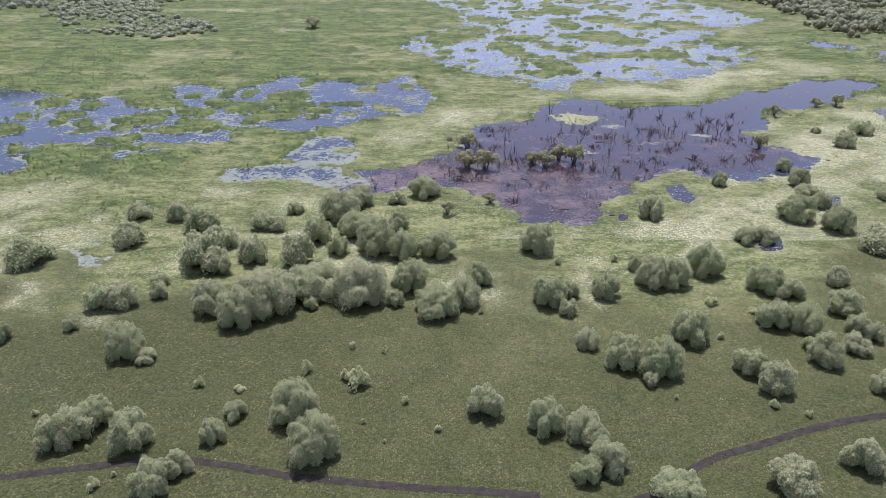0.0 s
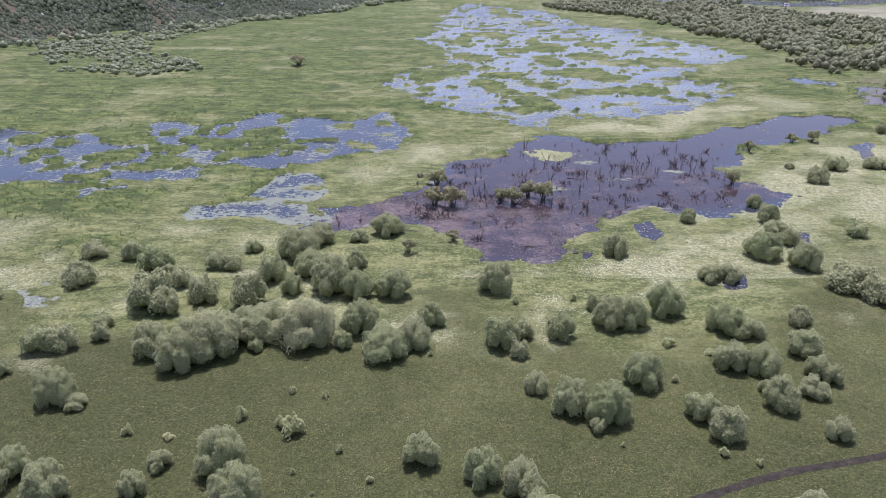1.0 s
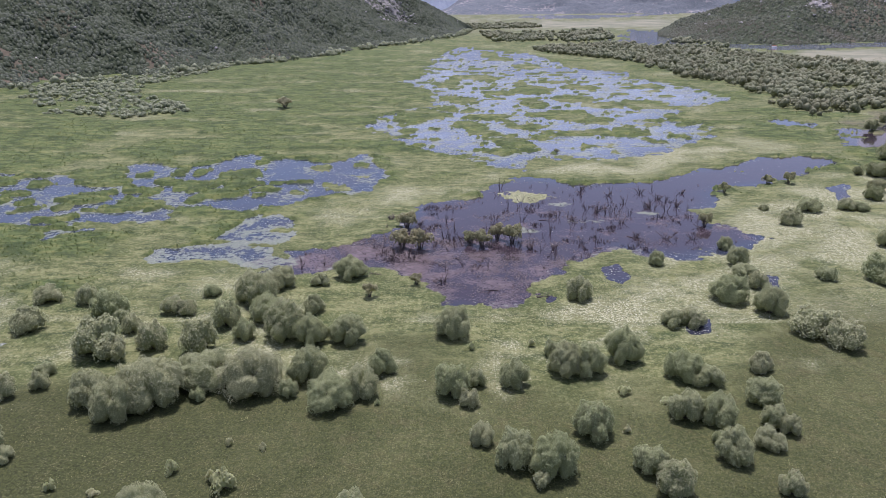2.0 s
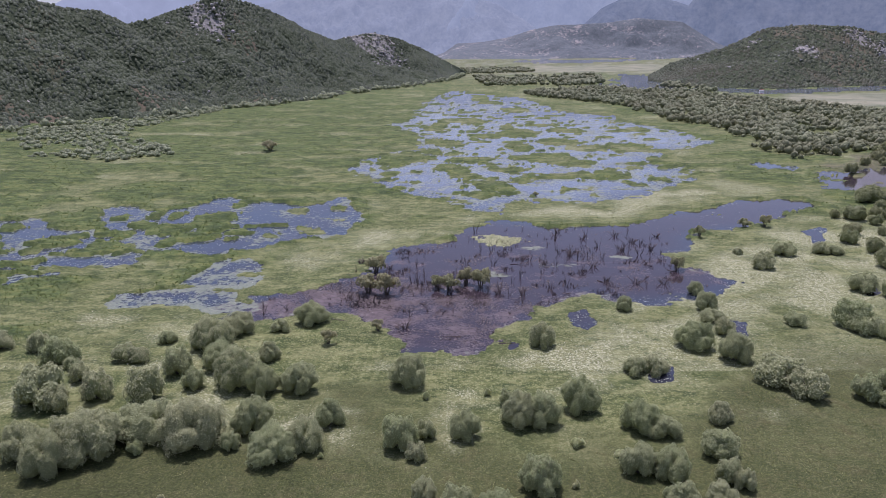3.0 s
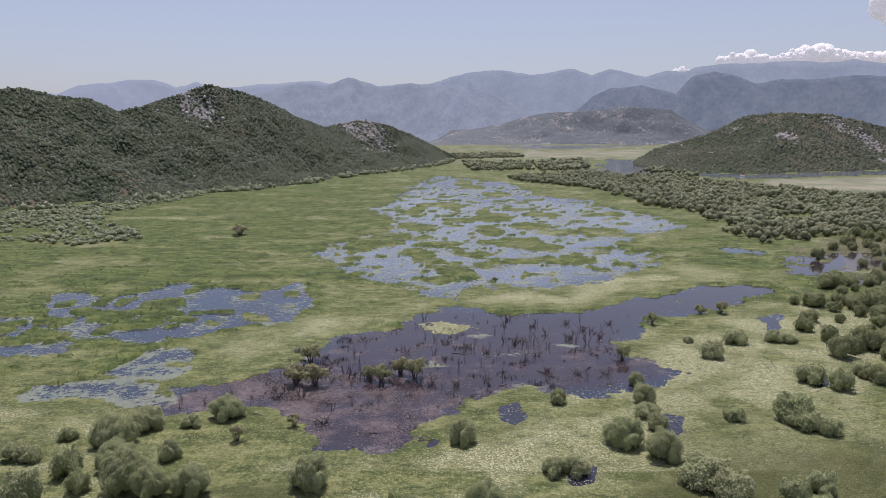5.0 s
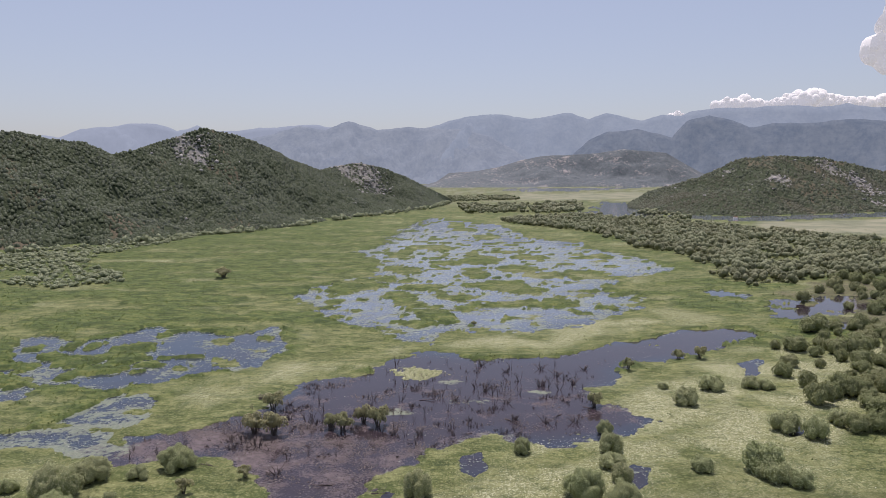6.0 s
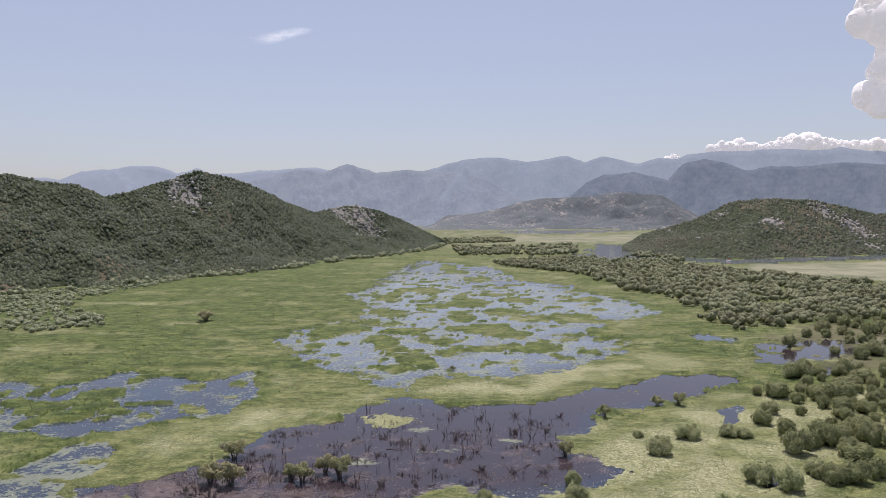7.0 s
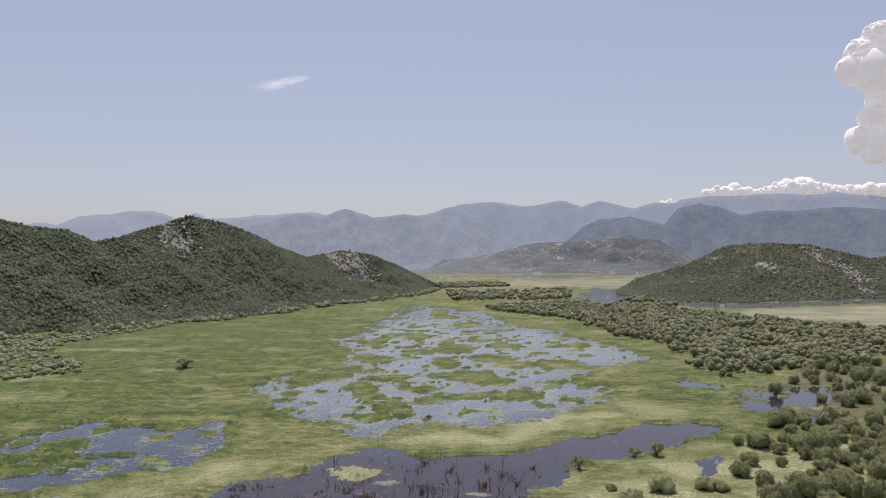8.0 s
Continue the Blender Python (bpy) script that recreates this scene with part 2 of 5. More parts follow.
MIDDLE_WILLOWS = [
    (10, 103.3, 2.87, 5.42), (9.8, 85.9, 2.56, 5.32), (13.2, 88.1, 1.33, 3.32), (12, 83, 1.31, 2.92), (18.2, 88.3, 2.09, 4.98),
    (25.7, 91.9, 2.69, 5.88), (28.8, 92.1, 2.48, 6.2), (34.4, 95.7, 2.86, 5.51), (24.3, 97.1, 1.3, 2.61), (13.4, 74.9, 1.49, 2.69),
    (17, 71.1, 2.31, 4.53), (21.2, 69.4, 2.76, 5.43), (19.5, 67, 0.98, 2.25), (26.7, 76.7, 2.52, 4.55), (31.8, 69.8, 2.01, 3.36),
    (33.6, 66.3, 2.16, 4.31), (31.7, 117.9, 2.29, 4.34), (49.8, 134.9, 1.59, 3.43),
]
EAST_WILLOWS = [
    (41.7, 90.6, 2.74, 4.56), (38.9, 80.3, 2.22, 5.55), (42.5, 79.4, 2.2, 5.5), (44.4, 88.9, 2.22, 2.88), (41.9, 72, 2.22, 4.88),
    (52.8, 92.1, 1.65, 3.8), (50, 84.3, 2.51, 3.54), (49, 78.7, 1.64, 4.11), (50.2, 77.2, 1.37, 3.42), (41.3, 74.8, 1.06, 1.64),
    (46.8, 74.6, 1.94, 2.43), (45, 107.5, 1.98, 2.82), (48.3, 108, 2.17, 3.1), (65.5, 135.2, 2.27, 3.91), (64.4, 129.1, 2.46, 2.46),
    (57.7, 117.5, 3.43, 5), (64.7, 123, 1.83, 4.24), (62.5, 112.5, 3.01, 5.13), (66.5, 144.8, 1.63, 3.9),
]
FLOODED_WILLOWS = [
    (-0.9, 159.2, 2.31, 3.45), (-1.1, 144.9, 2.13, 4.65), (2.9, 144.3, 2.42, 4.03), (13.2, 148, 1.55, 3.86), (15.8, 146.5, 1.84, 4.59),
    (19.4, 151, 1.88, 4.71), (22.5, 148.9, 2.17, 5.42), (3.1, 124.4, 1.07, 2.67), (-4.9, 118.6, 1.29, 3.21), (98.1, 199.7, 1.6, 2.35),
    (103.8, 199.6, 1.67, 4.01), (81.9, 188.4, 1.37, 2.73), (67.8, 161, 1.65, 2.88), (44.6, 243.1, 0.86, 2.16), (-72.4, 348.7, 4.04, 4.04),
]
SHORE_WILLOWS = [
    (66.4, 104.5, 3.88, 4.4), (68.4, 99.8, 2.92, 4.37), (101.7, 146.4, 3.02, 4.4), (105.3, 142, 2.49, 5.57), (114.3, 150.4, 2.23, 2.76),
    (89.4, 127.1, 3.46, 5.23), (89.6, 123.9, 2.66, 3.39), (92.6, 121.3, 1.89, 3.02), (79.2, 127.6, 1.99, 2.46), (76.1, 98.9, 2.12, 5.3),
    (80.8, 101.2, 2.17, 3.37), (78.8, 96.1, 2.25, 2.54), (87.6, 161.7, 2.65, 3.63), (97, 172.6, 3.37, 3.37), (86.1, 173.1, 1.35, 1.66),
    (106.4, 173.6, 2.03, 2.89), (109.3, 173.3, 2.36, 2.36), (88.4, 162.7, 2.22, 4.03),
]
COPSE_WILLOWS = [
    (128.6, 210.5, 1.58, 3.67), (133.5, 208.3, 3.52, 4.55), (118.3, 183.2, 2.4, 3.76), (124.5, 192.2, 2.52, 3.5), (120, 174.7, 2.6, 4.08),
    (131.3, 190.7, 1.43, 3.57), (140.1, 197.3, 1.85, 4.47), (148.5, 204.5, 4.22, 6.5), (120.6, 166.1, 2.59, 3.97), (125.9, 167.3, 2.79, 4.92),
    (127.1, 161.8, 2.1, 5.24), (126.9, 158.5, 3.69, 3.71), (115.4, 146, 2.42, 4), (119.4, 146, 2.68, 4.54), (124.5, 148.3, 2.18, 4.36),
    (148.7, 228.8, 4.32, 5.38), (113.2, 148.2, 1.09, 2.73), (139.9, 187.1, 2.8, 3.33), (141.6, 182.3, 2.38, 2.54), (148.3, 192.2, 2.73, 3.47),
    (166.9, 226, 3.41, 3.41), (171.9, 282.1, 2.58, 4.28), (182.8, 270.6, 2.06, 3.05), (186.1, 260.2, 2.76, 5.33), (197.5, 287.7, 2.19, 4.38),
]
WOOD_EDGE_WILLOWS = [
    (149, 180, 2.88, 6.43), (135.3, 168.7, 2.97, 5.31), (138.6, 165.2, 2.9, 5.18), (141.9, 191.2, 2.74, 4.75), (142.8, 204, 2.94, 4.32),
    (158.6, 218.3, 3.96, 3.96), (166.2, 224.8, 3.27, 3.27), (178, 231.6, 2.96, 5.91), (192.6, 265.1, 3.91, 4.78), (124.7, 168.7, 2.98, 5.31),
    (116.5, 162, 3.13, 5.63), (129.1, 168.7, 2.68, 4.71), (189.2, 304.2, 2.27, 4.53), (197, 304, 2.26, 5.66), (207.2, 310.5, 2.32, 4.63),
    (197.4, 251.1, 3.69, 7.37), (165.8, 198.2, 3.2, 7.15), (150, 168.5, 3.56, 7.13), (155.6, 193.6, 2.77, 4.07),
]

# ---- helpers of this scene ----
PERM = np.random.RandomState(7).permutation(512)
PERM = np.concatenate([PERM, PERM])
GRAD = np.stack([np.cos(np.arange(64) * math.tau / 64), np.sin(np.arange(64) * math.tau / 64)], 1)


def perlin(x, y, seed=0):
    """Gradient noise of arrays, about -0.7 to 0.7."""
    xi, yi = np.floor(x).astype(int), np.floor(y).astype(int)
    fx, fy = x - xi, y - yi
    u, v = fx * fx * fx * (fx * (fx * 6 - 15) + 10), fy * fy * fy * (fy * (fy * 6 - 15) + 10)

    def corner(i, j):
        g = GRAD[PERM[(PERM[(xi + i + seed * 37) & 511] + yi + j) & 511] & 63]
        return g[..., 0] * (fx - i) + g[..., 1] * (fy - j)
    a, b = corner(0, 0) * (1 - u) + corner(1, 0) * u, corner(0, 1) * (1 - u) + corner(1, 1) * u
    return a * (1 - v) + b * v


def fbm(x, y, size, seed=0, octaves=4, gain=0.5):
    total, amp, f = 0.0, 1.0, 1.0 / size
    for o in range(octaves):
        total = total + amp * perlin(x * f + 17.3 * o, y * f - 9.1 * o, seed + o)
        amp, f = amp * gain, f * 2.03
    return total


def inside(poly, x, y):
    """Metres within a closed outline; negative outside."""
    p = np.array(poly, float)
    best, odd = np.full(x.shape, 1e9), np.zeros(x.shape, bool)
    for (ax, ay), (bx, by) in zip(p, np.roll(p, -1, 0)):
        dx, dy = bx - ax, by - ay
        k = np.clip(((x - ax) * dx + (y - ay) * dy) / (dx * dx + dy * dy + 1e-9), 0, 1)
        best = np.minimum(best, (x - ax - k * dx) ** 2 + (y - ay - k * dy) ** 2)
        if dy:
            odd ^= ((ay > y) != (by > y)) & (x < dx * (y - ay) / dy + ax)
    return np.where(odd, 1, -1) * np.sqrt(best)


def step(a, b, v):
    k = np.clip((v - a) / (b - a), 0, 1)
    return k * k * (3 - 2 * k)


def mesh_of(name, verts, faces, smooth=False):
    """A mesh from arrays of vertices and of faces with one number of corners."""
    verts, faces = np.asarray(verts, np.float32), np.asarray(faces, np.int32)
    me = bpy.data.meshes.new(name)
    me.vertices.add(len(verts))
    me.vertices.foreach_set("co", verts.ravel())
    me.loops.add(faces.size)
    me.loops.foreach_set("vertex_index", faces.ravel())
    me.polygons.add(len(faces))
    me.polygons.foreach_set("loop_start", np.arange(0, faces.size, faces.shape[1], dtype=np.int32))
    if smooth:
        me.polygons.foreach_set("use_smooth", np.ones(len(faces), bool))
    me.update(calc_edges=True)
    return me


def give(me, name, values):
    me.attributes.new(name, "FLOAT", "POINT").data.foreach_set("value", np.asarray(values, np.float32).ravel())


def thing(name, me, material, label="", category="", group="", kind="", parent=None):
    ob = new(name, me)
    if me is not None and material:
        me.materials.append(material)
    ob.parent = parent
    return tagged(ob, label, category, group, kind)


def ball(sub):
    bm = bmesh.new()
    bmesh.ops.create_icosphere(bm, subdivisions=sub, radius=1)
    v = np.array([p.co for p in bm.verts])
    f = np.array([[p.index for p in q.verts] for q in bm.faces])
    bm.free()
    return v, f


BALL1, BALL2, BALL3, BALL4 = ball(1), ball(2), ball(3), ball(4)


class Heap:
    """Gathers pieces of geometry with triangles into one mesh."""

    def __init__(self):
        self.v, self.f, self.n = [], [], 0

    def add(self, v, f):
        self.v.append(np.asarray(v, np.float32))
        self.f.append(np.asarray(f, np.int32) + self.n)
        self.n += len(v)

    def mesh(self, name, smooth=False):
        return mesh_of(name, np.concatenate(self.v), np.concatenate(self.f), smooth)


def sprays(rng, places, normals, size, spread=0.9):
    """Small leaf sprays: at each place a bent pair of triangles that faces about along the normal."""
    n = len(places)
    d = normals + rng.normal(0, spread, (n, 3)) * 0.55
    d /= np.linalg.norm(d, axis=1)[:, None]
    a = np.cross(d, rng.normal(0, 1, (n, 3)))
    a /= np.linalg.norm(a, axis=1)[:, None] + 1e-9
    b = np.cross(d, a)
    s = size * rng.uniform(0.6, 1.35, (n, 1))
    v = np.stack([places - a * s, places + b * s * 0.85 + d * s * 0.3, places + a * s + d * s * 0.15, places - b * s * 0.8 - d * s * 0.1], 1).reshape(-1, 3)
    k = np.arange(n)[:, None] * 4
    f = np.concatenate([k + [[0, 1, 2]], k + [[0, 2, 3]]])
    return v, f


def tube(heap, points, radii, sides=5):
    """A tapered limb along some points."""
    pts = np.array(points, float)
    ring, rows = np.arange(sides) * math.tau / sides, []
    for i, p in enumerate(pts):
        d = pts[min(i + 1, len(pts) - 1)] - pts[max(i - 1, 0)]
        d /= np.linalg.norm(d) + 1e-9
        a = np.cross(d, (0.31, 0.9, 0.2))
        a /= np.linalg.norm(a)
        b = np.cross(d, a)
        rows.append(p + radii[i] * (np.cos(ring)[:, None] * a + np.sin(ring)[:, None] * b))
    f = []
    for i in range(len(pts) - 1):
        for j in range(sides):
            k, l = i * sides + j, i * sides + (j + 1) % sides
            f += [(k, l, l + sides), (k, l + sides, k + sides)]
    top = (len(pts) - 1) * sides
    f += [(top, top + j, top + j + 1) for j in range(1, sides - 1)]
    heap.add(np.concatenate(rows), f)


# ---- materials ----
class Paint:
    """A node material with a few shorthands."""

    def __init__(self, name, rough=0.8):
        self.m = bpy.data.materials.new(name)
        self.m.use_nodes = True
        self.n, self.l = self.m.node_tree.nodes, self.m.node_tree.links
        self.b = self.n["Principled BSDF"]
        self.b.inputs["Roughness"].default_value = rough
        self.b.inputs["Specular IOR Level"].default_value = 0.25

    def noise(self, scale, detail=4.0, rough=0.6, stretch=None):
        t = self.n.new("ShaderNodeTexNoise")
        t.inputs["Scale"].default_value, t.inputs["Detail"].default_value, t.inputs["Roughness"].default_value = scale, detail, rough
        place = self.n.new("ShaderNodeNewGeometry").outputs["Position"]
        if stretch:
            m = self.n.new("ShaderNodeVectorMath")
            m.operation, m.inputs[1].default_value = "MULTIPLY", stretch
            self.l.new(place, m.inputs[0])
            place = m.outputs[0]
        self.l.new(place, t.inputs["Vector"])
        return t.outputs["Fac"]

    def dots(self, scale, size, share):
        """Scattered round specks: cells of one over scale, of which a share bears a speck."""
        t = self.n.new("ShaderNodeTexVoronoi")
        t.inputs["Scale"].default_value = scale
        self.l.new(self.n.new("ShaderNodeNewGeometry").outputs["Position"], t.inputs["Vector"])
        cell = self.n.new("ShaderNodeSeparateColor")
        self.l.new(t.outputs["Color"], cell.inputs[0])
        near_ = self.math("LESS_THAN", t.outputs["Distance"], size)
        return self.math("MULTIPLY", near_, self.math("LESS_THAN", cell.outputs[0], share))

    def attr(self, name):
        a = self.n.new("ShaderNodeAttribute")
        a.attribute_name = name
        return a.outputs["Fac"]

    def ramp(self, value, *stops):
        r = self.n.new("ShaderNodeValToRGB")
        e = r.color_ramp.elements
        while len(e) < len(stops):
            e.new(0.5)
        for el, (p, c) in zip(e, stops):
            el.position, el.color = p, (*c, 1) if not isinstance(c, (int, float)) else (c, c, c, 1)
        self.l.new(value, r.inputs[0])
        return r.outputs[0]

    def mix(self, fac, a, b):
        x = self.n.new("ShaderNodeMix")
        x.data_type = "RGBA"
        for k, v in ((0, fac), (6, a), (7, b)):
            if hasattr(v, "is_linked"):
                self.l.new(v, x.inputs[k])
            else:
                x.inputs[k].default_value = v if k == 0 else (*v, 1)
        return x.outputs[2]

    def math(self, op, a, b=0.0):
        x = self.n.new("ShaderNodeMath")
        x.operation = op
        for k, v in ((0, a), (1, b)):
            if hasattr(v, "is_linked"):
                self.l.new(v, x.inputs[k])
            else:
                x.inputs[k].default_value = v
        return x.outputs[0]

    def colour(self, c):
        if hasattr(c, "is_linked"):
            self.l.new(c, self.b.inputs["Base Color"])
        else:
            self.b.inputs["Base Color"].default_value = (*c, 1)
        return self

    def bump(self, height, strength, distance=0.1):
        x = self.n.new("ShaderNodeBump")
        x.inputs["Strength"].default_value, x.inputs["Distance"].default_value = strength, distance
        self.l.new(height, x.inputs["Height"])
        self.l.new(x.outputs[0], self.b.inputs["Normal"])
        return self

    def through_leaf(self, amount):
        """Lets part of the light through thin leaves."""
        t, m = self.n.new("ShaderNodeBsdfTranslucent"), self.n.new("ShaderNodeMixShader")
        m.inputs[0].default_value = amount
        for link in list(self.b.inputs["Base Color"].links):
            self.l.new(link.from_socket, t.inputs[0])
        out = self.n["Material Output"]
        self.l.new(self.b.outputs[0], m.inputs[1])
        self.l.new(t.outputs[0], m.inputs[2])
        self.l.new(m.outputs[0], out.inputs[0])
        return self


def leaf_paint(name, dark, light, each=True, through=0.3, stand=None):
    """Leaves between two colours; stand tints whole stands of them, some tens of metres wide."""
    p = Paint(name, 0.6)
    geo, info = p.n.new("ShaderNodeNewGeometry"), p.n.new("ShaderNodeObjectInfo")
    c = p.mix(geo.outputs["Random Per Island"], dark, light)
    if stand:
        c = p.mix(p.ramp(p.noise(0.022, 5, 0.65), (0.44, 0.0), (0.6, 0.8)), c, stand)
    if each:
        c2 = p.mix(info.outputs["Random"], (0.9, 0.93, 0.78), (1.08, 1.02, 0.98))
        x = p.n.new("ShaderNodeMix")
        x.data_type, x.blend_type = "RGBA", "MULTIPLY"
        x.inputs[0].default_value = 1.0
        p.l.new(c, x.inputs[6])
        p.l.new(c2, x.inputs[7])
        c = x.outputs[2]
    return p.colour(c).through_leaf(through).m


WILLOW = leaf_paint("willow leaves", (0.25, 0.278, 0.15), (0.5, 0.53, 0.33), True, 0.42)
# darker than the leaves: shade inside the crown put into the colour
WILLOW_INNER_SHADE = leaf_paint("shade-darkened inner willow foliage", (0.25, 0.275, 0.142), (0.29, 0.315, 0.168), True, 0.2)
AIRY = leaf_paint("thin feathery willow leaves", (0.28, 0.285, 0.155), (0.42, 0.415, 0.255), True, 0.45)
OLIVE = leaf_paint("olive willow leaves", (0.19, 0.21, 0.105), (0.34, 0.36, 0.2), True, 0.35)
# crown shade is put into this inner olive colour as well
OLIVE_INNER_SHADE = leaf_paint("shade-darkened inner olive willow foliage", (0.2, 0.22, 0.11), (0.25, 0.27, 0.14), True, 0.2)
YOUNG = leaf_paint("young willow leaves", (0.44, 0.47, 0.25), (0.58, 0.6, 0.37), True, 0.45)
WOODLAND = leaf_paint("woodland leaves", (0.21, 0.228, 0.122), (0.29, 0.305, 0.175), False, 0.3, (0.21, 0.21, 0.115))
PALE_WOODLAND = leaf_paint("pale bank willow leaves", (0.28, 0.31, 0.18), (0.4, 0.425, 0.265), False, 0.4)
# river hill scrub, lightened for haze in its colour; brownish stands are its own
HAZED_SCRUB = leaf_paint("haze-lightened scrub leaves", (0.036, 0.047, 0.025), (0.11, 0.126, 0.068), False, 0.05, (0.085, 0.083, 0.05))
SCRUB = leaf_paint("hillside scrub leaves", (0.034, 0.046, 0.026), (0.095, 0.113, 0.06), False, 0.05, (0.07, 0.088, 0.042))
GRASS = leaf_paint("meadow grass", (0.08, 0.092, 0.03), (0.23, 0.235, 0.085), False, 0.4)
REED = leaf_paint("green reeds", (0.07, 0.105, 0.028), (0.17, 0.2, 0.062), False, 0.35)
FLOWER = leaf_paint("white marsh flowers", (0.5, 0.5, 0.36), (0.75, 0.74, 0.6), False, 0.2)
TUSSOCK = leaf_paint("sedge tussocks", (0.065, 0.08, 0.026), (0.22, 0.226, 0.092), False, 0.25)
SEDGE = leaf_paint("pale sedge", (0.22, 0.23, 0.09), (0.42, 0.41, 0.2), False, 0.35)
PADS = leaf_paint("floating lily pads", (0.2, 0.22, 0.16), (0.42, 0.43, 0.36), False, 0.05)

WEED = leaf_paint("reddish water weed", (0.08, 0.06, 0.054), (0.21, 0.17, 0.148), False, 0.1)
p = Paint("grey willow bark", 0.9)
BARK = p.colour(p.ramp(p.noise(9, 6), (0.3, (0.05, 0.042, 0.033)), (0.7, (0.16, 0.14, 0.115)))).bump(p.noise(14, 6), 0.6, 0.03).m
p = Paint("bleached dead wood", 0.85)
DEAD = p.colour(p.ramp(p.noise(5, 6), (0.3, (0.05, 0.036, 0.034)), (0.72, (0.17, 0.135, 0.125)))).bump(p.noise(18, 5), 0.5, 0.02).m

p = Paint("marsh water", 0.05)
p.b.inputs["IOR"].default_value = 1.333
p.b.inputs["Specular IOR Level"].default_value = 0.5
# lagoon and far water: pale murk paints in the sky's reflection
murk = p.mix(p.attr("peat"), p.mix(p.attr("sky_sheen"), (0.03, 0.045, 0.068), (0.15, 0.18, 0.215)), (0.038, 0.029, 0.036))
murk = p.mix(p.ramp(p.noise(0.06, 6), (0.4, 0.0), (0.65, 0.4)), murk, (0.045, 0.034, 0.036))
drift, rafts, flecks = p.noise(0.13, 4, 0.6), p.noise(0.75, 8, 0.72), p.noise(2.2, 6, 0.8)
weeds = p.ramp(p.math("ADD", p.math("MULTIPLY", p.math("ADD", flecks, drift), 0.5), p.math("MULTIPLY", p.attr("weed"), 0.17)), (0.61, 0.0), (0.69, 0.75))
pads = p.ramp(p.math("ADD", p.math("ADD", p.math("MULTIPLY", rafts, 0.62), p.math("MULTIPLY", drift, 0.38)), p.math("MULTIPLY", p.attr("lilies"), 0.3)), (0.67, 0.0), (0.74, 0.8))
leaf = p.mix(p.ramp(flecks, (0.4, 0.0), (0.62, 1.0)), (0.13, 0.16, 0.1), (0.31, 0.335, 0.25))
weed_colour = p.mix(p.ramp(rafts, (0.4, 0.0), (0.62, 1.0)), (0.075, 0.055, 0.052), (0.2, 0.155, 0.15))
p.colour(p.mix(pads, p.mix(weeds, murk, weed_colour), leaf))
p.l.new(p.ramp(p.math("MAXIMUM", pads, weeds), (0.0, 0.05), (1.0, 0.75)), p.b.inputs["Roughness"])
WATER = p.bump(p.noise(0.9, 5, 0.65), 0.08, 0.06).m

# vegetation of the marsh floor, mixed by what grows where
p = Paint("marsh vegetation", 0.92)
fine, mid_, patch_, coarse, wide = p.noise(3.6, 6, 0.82), p.noise(1.1, 6, 0.78), p.noise(0.3, 6, 0.75), p.noise(0.11, 4), p.noise(0.02, 3)
turf = p.mix(p.ramp(coarse, (0.35, 0.0), (0.65, 1.0)), (0.036, 0.046, 0.014), (0.064, 0.073, 0.025))
turf = p.mix(p.ramp(fine, (0.46, 0.0), (0.66, 0.75)), turf, (0.15, 0.163, 0.05))
turf = p.mix(p.ramp(patch_, (0.5, 0.0), (0.66, 0.5)), turf, (0.1, 0.085, 0.036))
turf = p.mix(p.math("MULTIPLY", p.dots(3.4, 0.36, 0.4), p.ramp(patch_, (0.42, 0.1), (0.6, 0.6))), turf, (0.19, 0.188, 0.088))
turf = p.mix(p.math("MULTIPLY", p.dots(5.0, 0.4, 0.3), p.ramp(coarse, (0.35, 0.1), (0.62, 0.6))), turf, (0.24, 0.24, 0.11))
turf = p.mix(p.ramp(mid_, (0.54, 0.0), (0.66, 0.55)), turf, (0.17, 0.163, 0.072))
# a darker tone of the meadow turf
turf_dark = p.mix(p.ramp(fine, (0.42, 0.0), (0.62, 1.0)), (0.022, 0.029, 0.008), (0.078, 0.086, 0.025))
turf_dark = p.mix(p.math("MULTIPLY", p.dots(4.2, 0.4, 0.35), p.ramp(patch_, (0.42, 0.1), (0.6, 0.7))), turf_dark, (0.22, 0.22, 0.1))
green = p.mix(p.ramp(coarse, (0.35, 0.0), (0.65, 1.0)), (0.066, 0.083, 0.024), (0.12, 0.135, 0.044))
green = p.mix(p.ramp(patch_, (0.5, 0.0), (0.62, 0.8)), green, (0.17, 0.186, 0.064))
green = p.mix(p.ramp(mid_, (0.5, 0.0), (0.64, 0.6)), green, (0.212, 0.22, 0.09))
green = p.mix(p.ramp(mid_, (0.36, 0.6), (0.47, 0.0)), green, (0.045, 0.062, 0.024))
streaks_ = p.noise(0.42, 7, 0.72, (0.5, 1.0, 1.0))
clumps = p.noise(0.17, 6, 0.7, (0.6, 1.0, 1.0))
green = p.mix(p.ramp(streaks_, (0.51, 0.0), (0.6, 0.75)), green, (0.225, 0.232, 0.098))
green = p.mix(p.ramp(streaks_, (0.4, 0.85), (0.48, 0.0)), green, (0.042, 0.062, 0.02))
green = p.mix(p.ramp(clumps, (0.5, 0.0), (0.58, 0.6)), green, (0.056, 0.08, 0.02))
green = p.mix(p.ramp(clumps, (0.38, 0.6), (0.46, 0.0)), green, (0.208, 0.214, 0.09))
specks, more_specks = p.dots(2.1, 0.36, 0.5), p.dots(3.3, 0.4, 0.45)
green = p.mix(p.math("MULTIPLY", p.math("MAXIMUM", specks, more_specks), p.ramp(coarse, (0.3, 0.1), (0.6, 0.45))), green, (0.34, 0.345, 0.16))
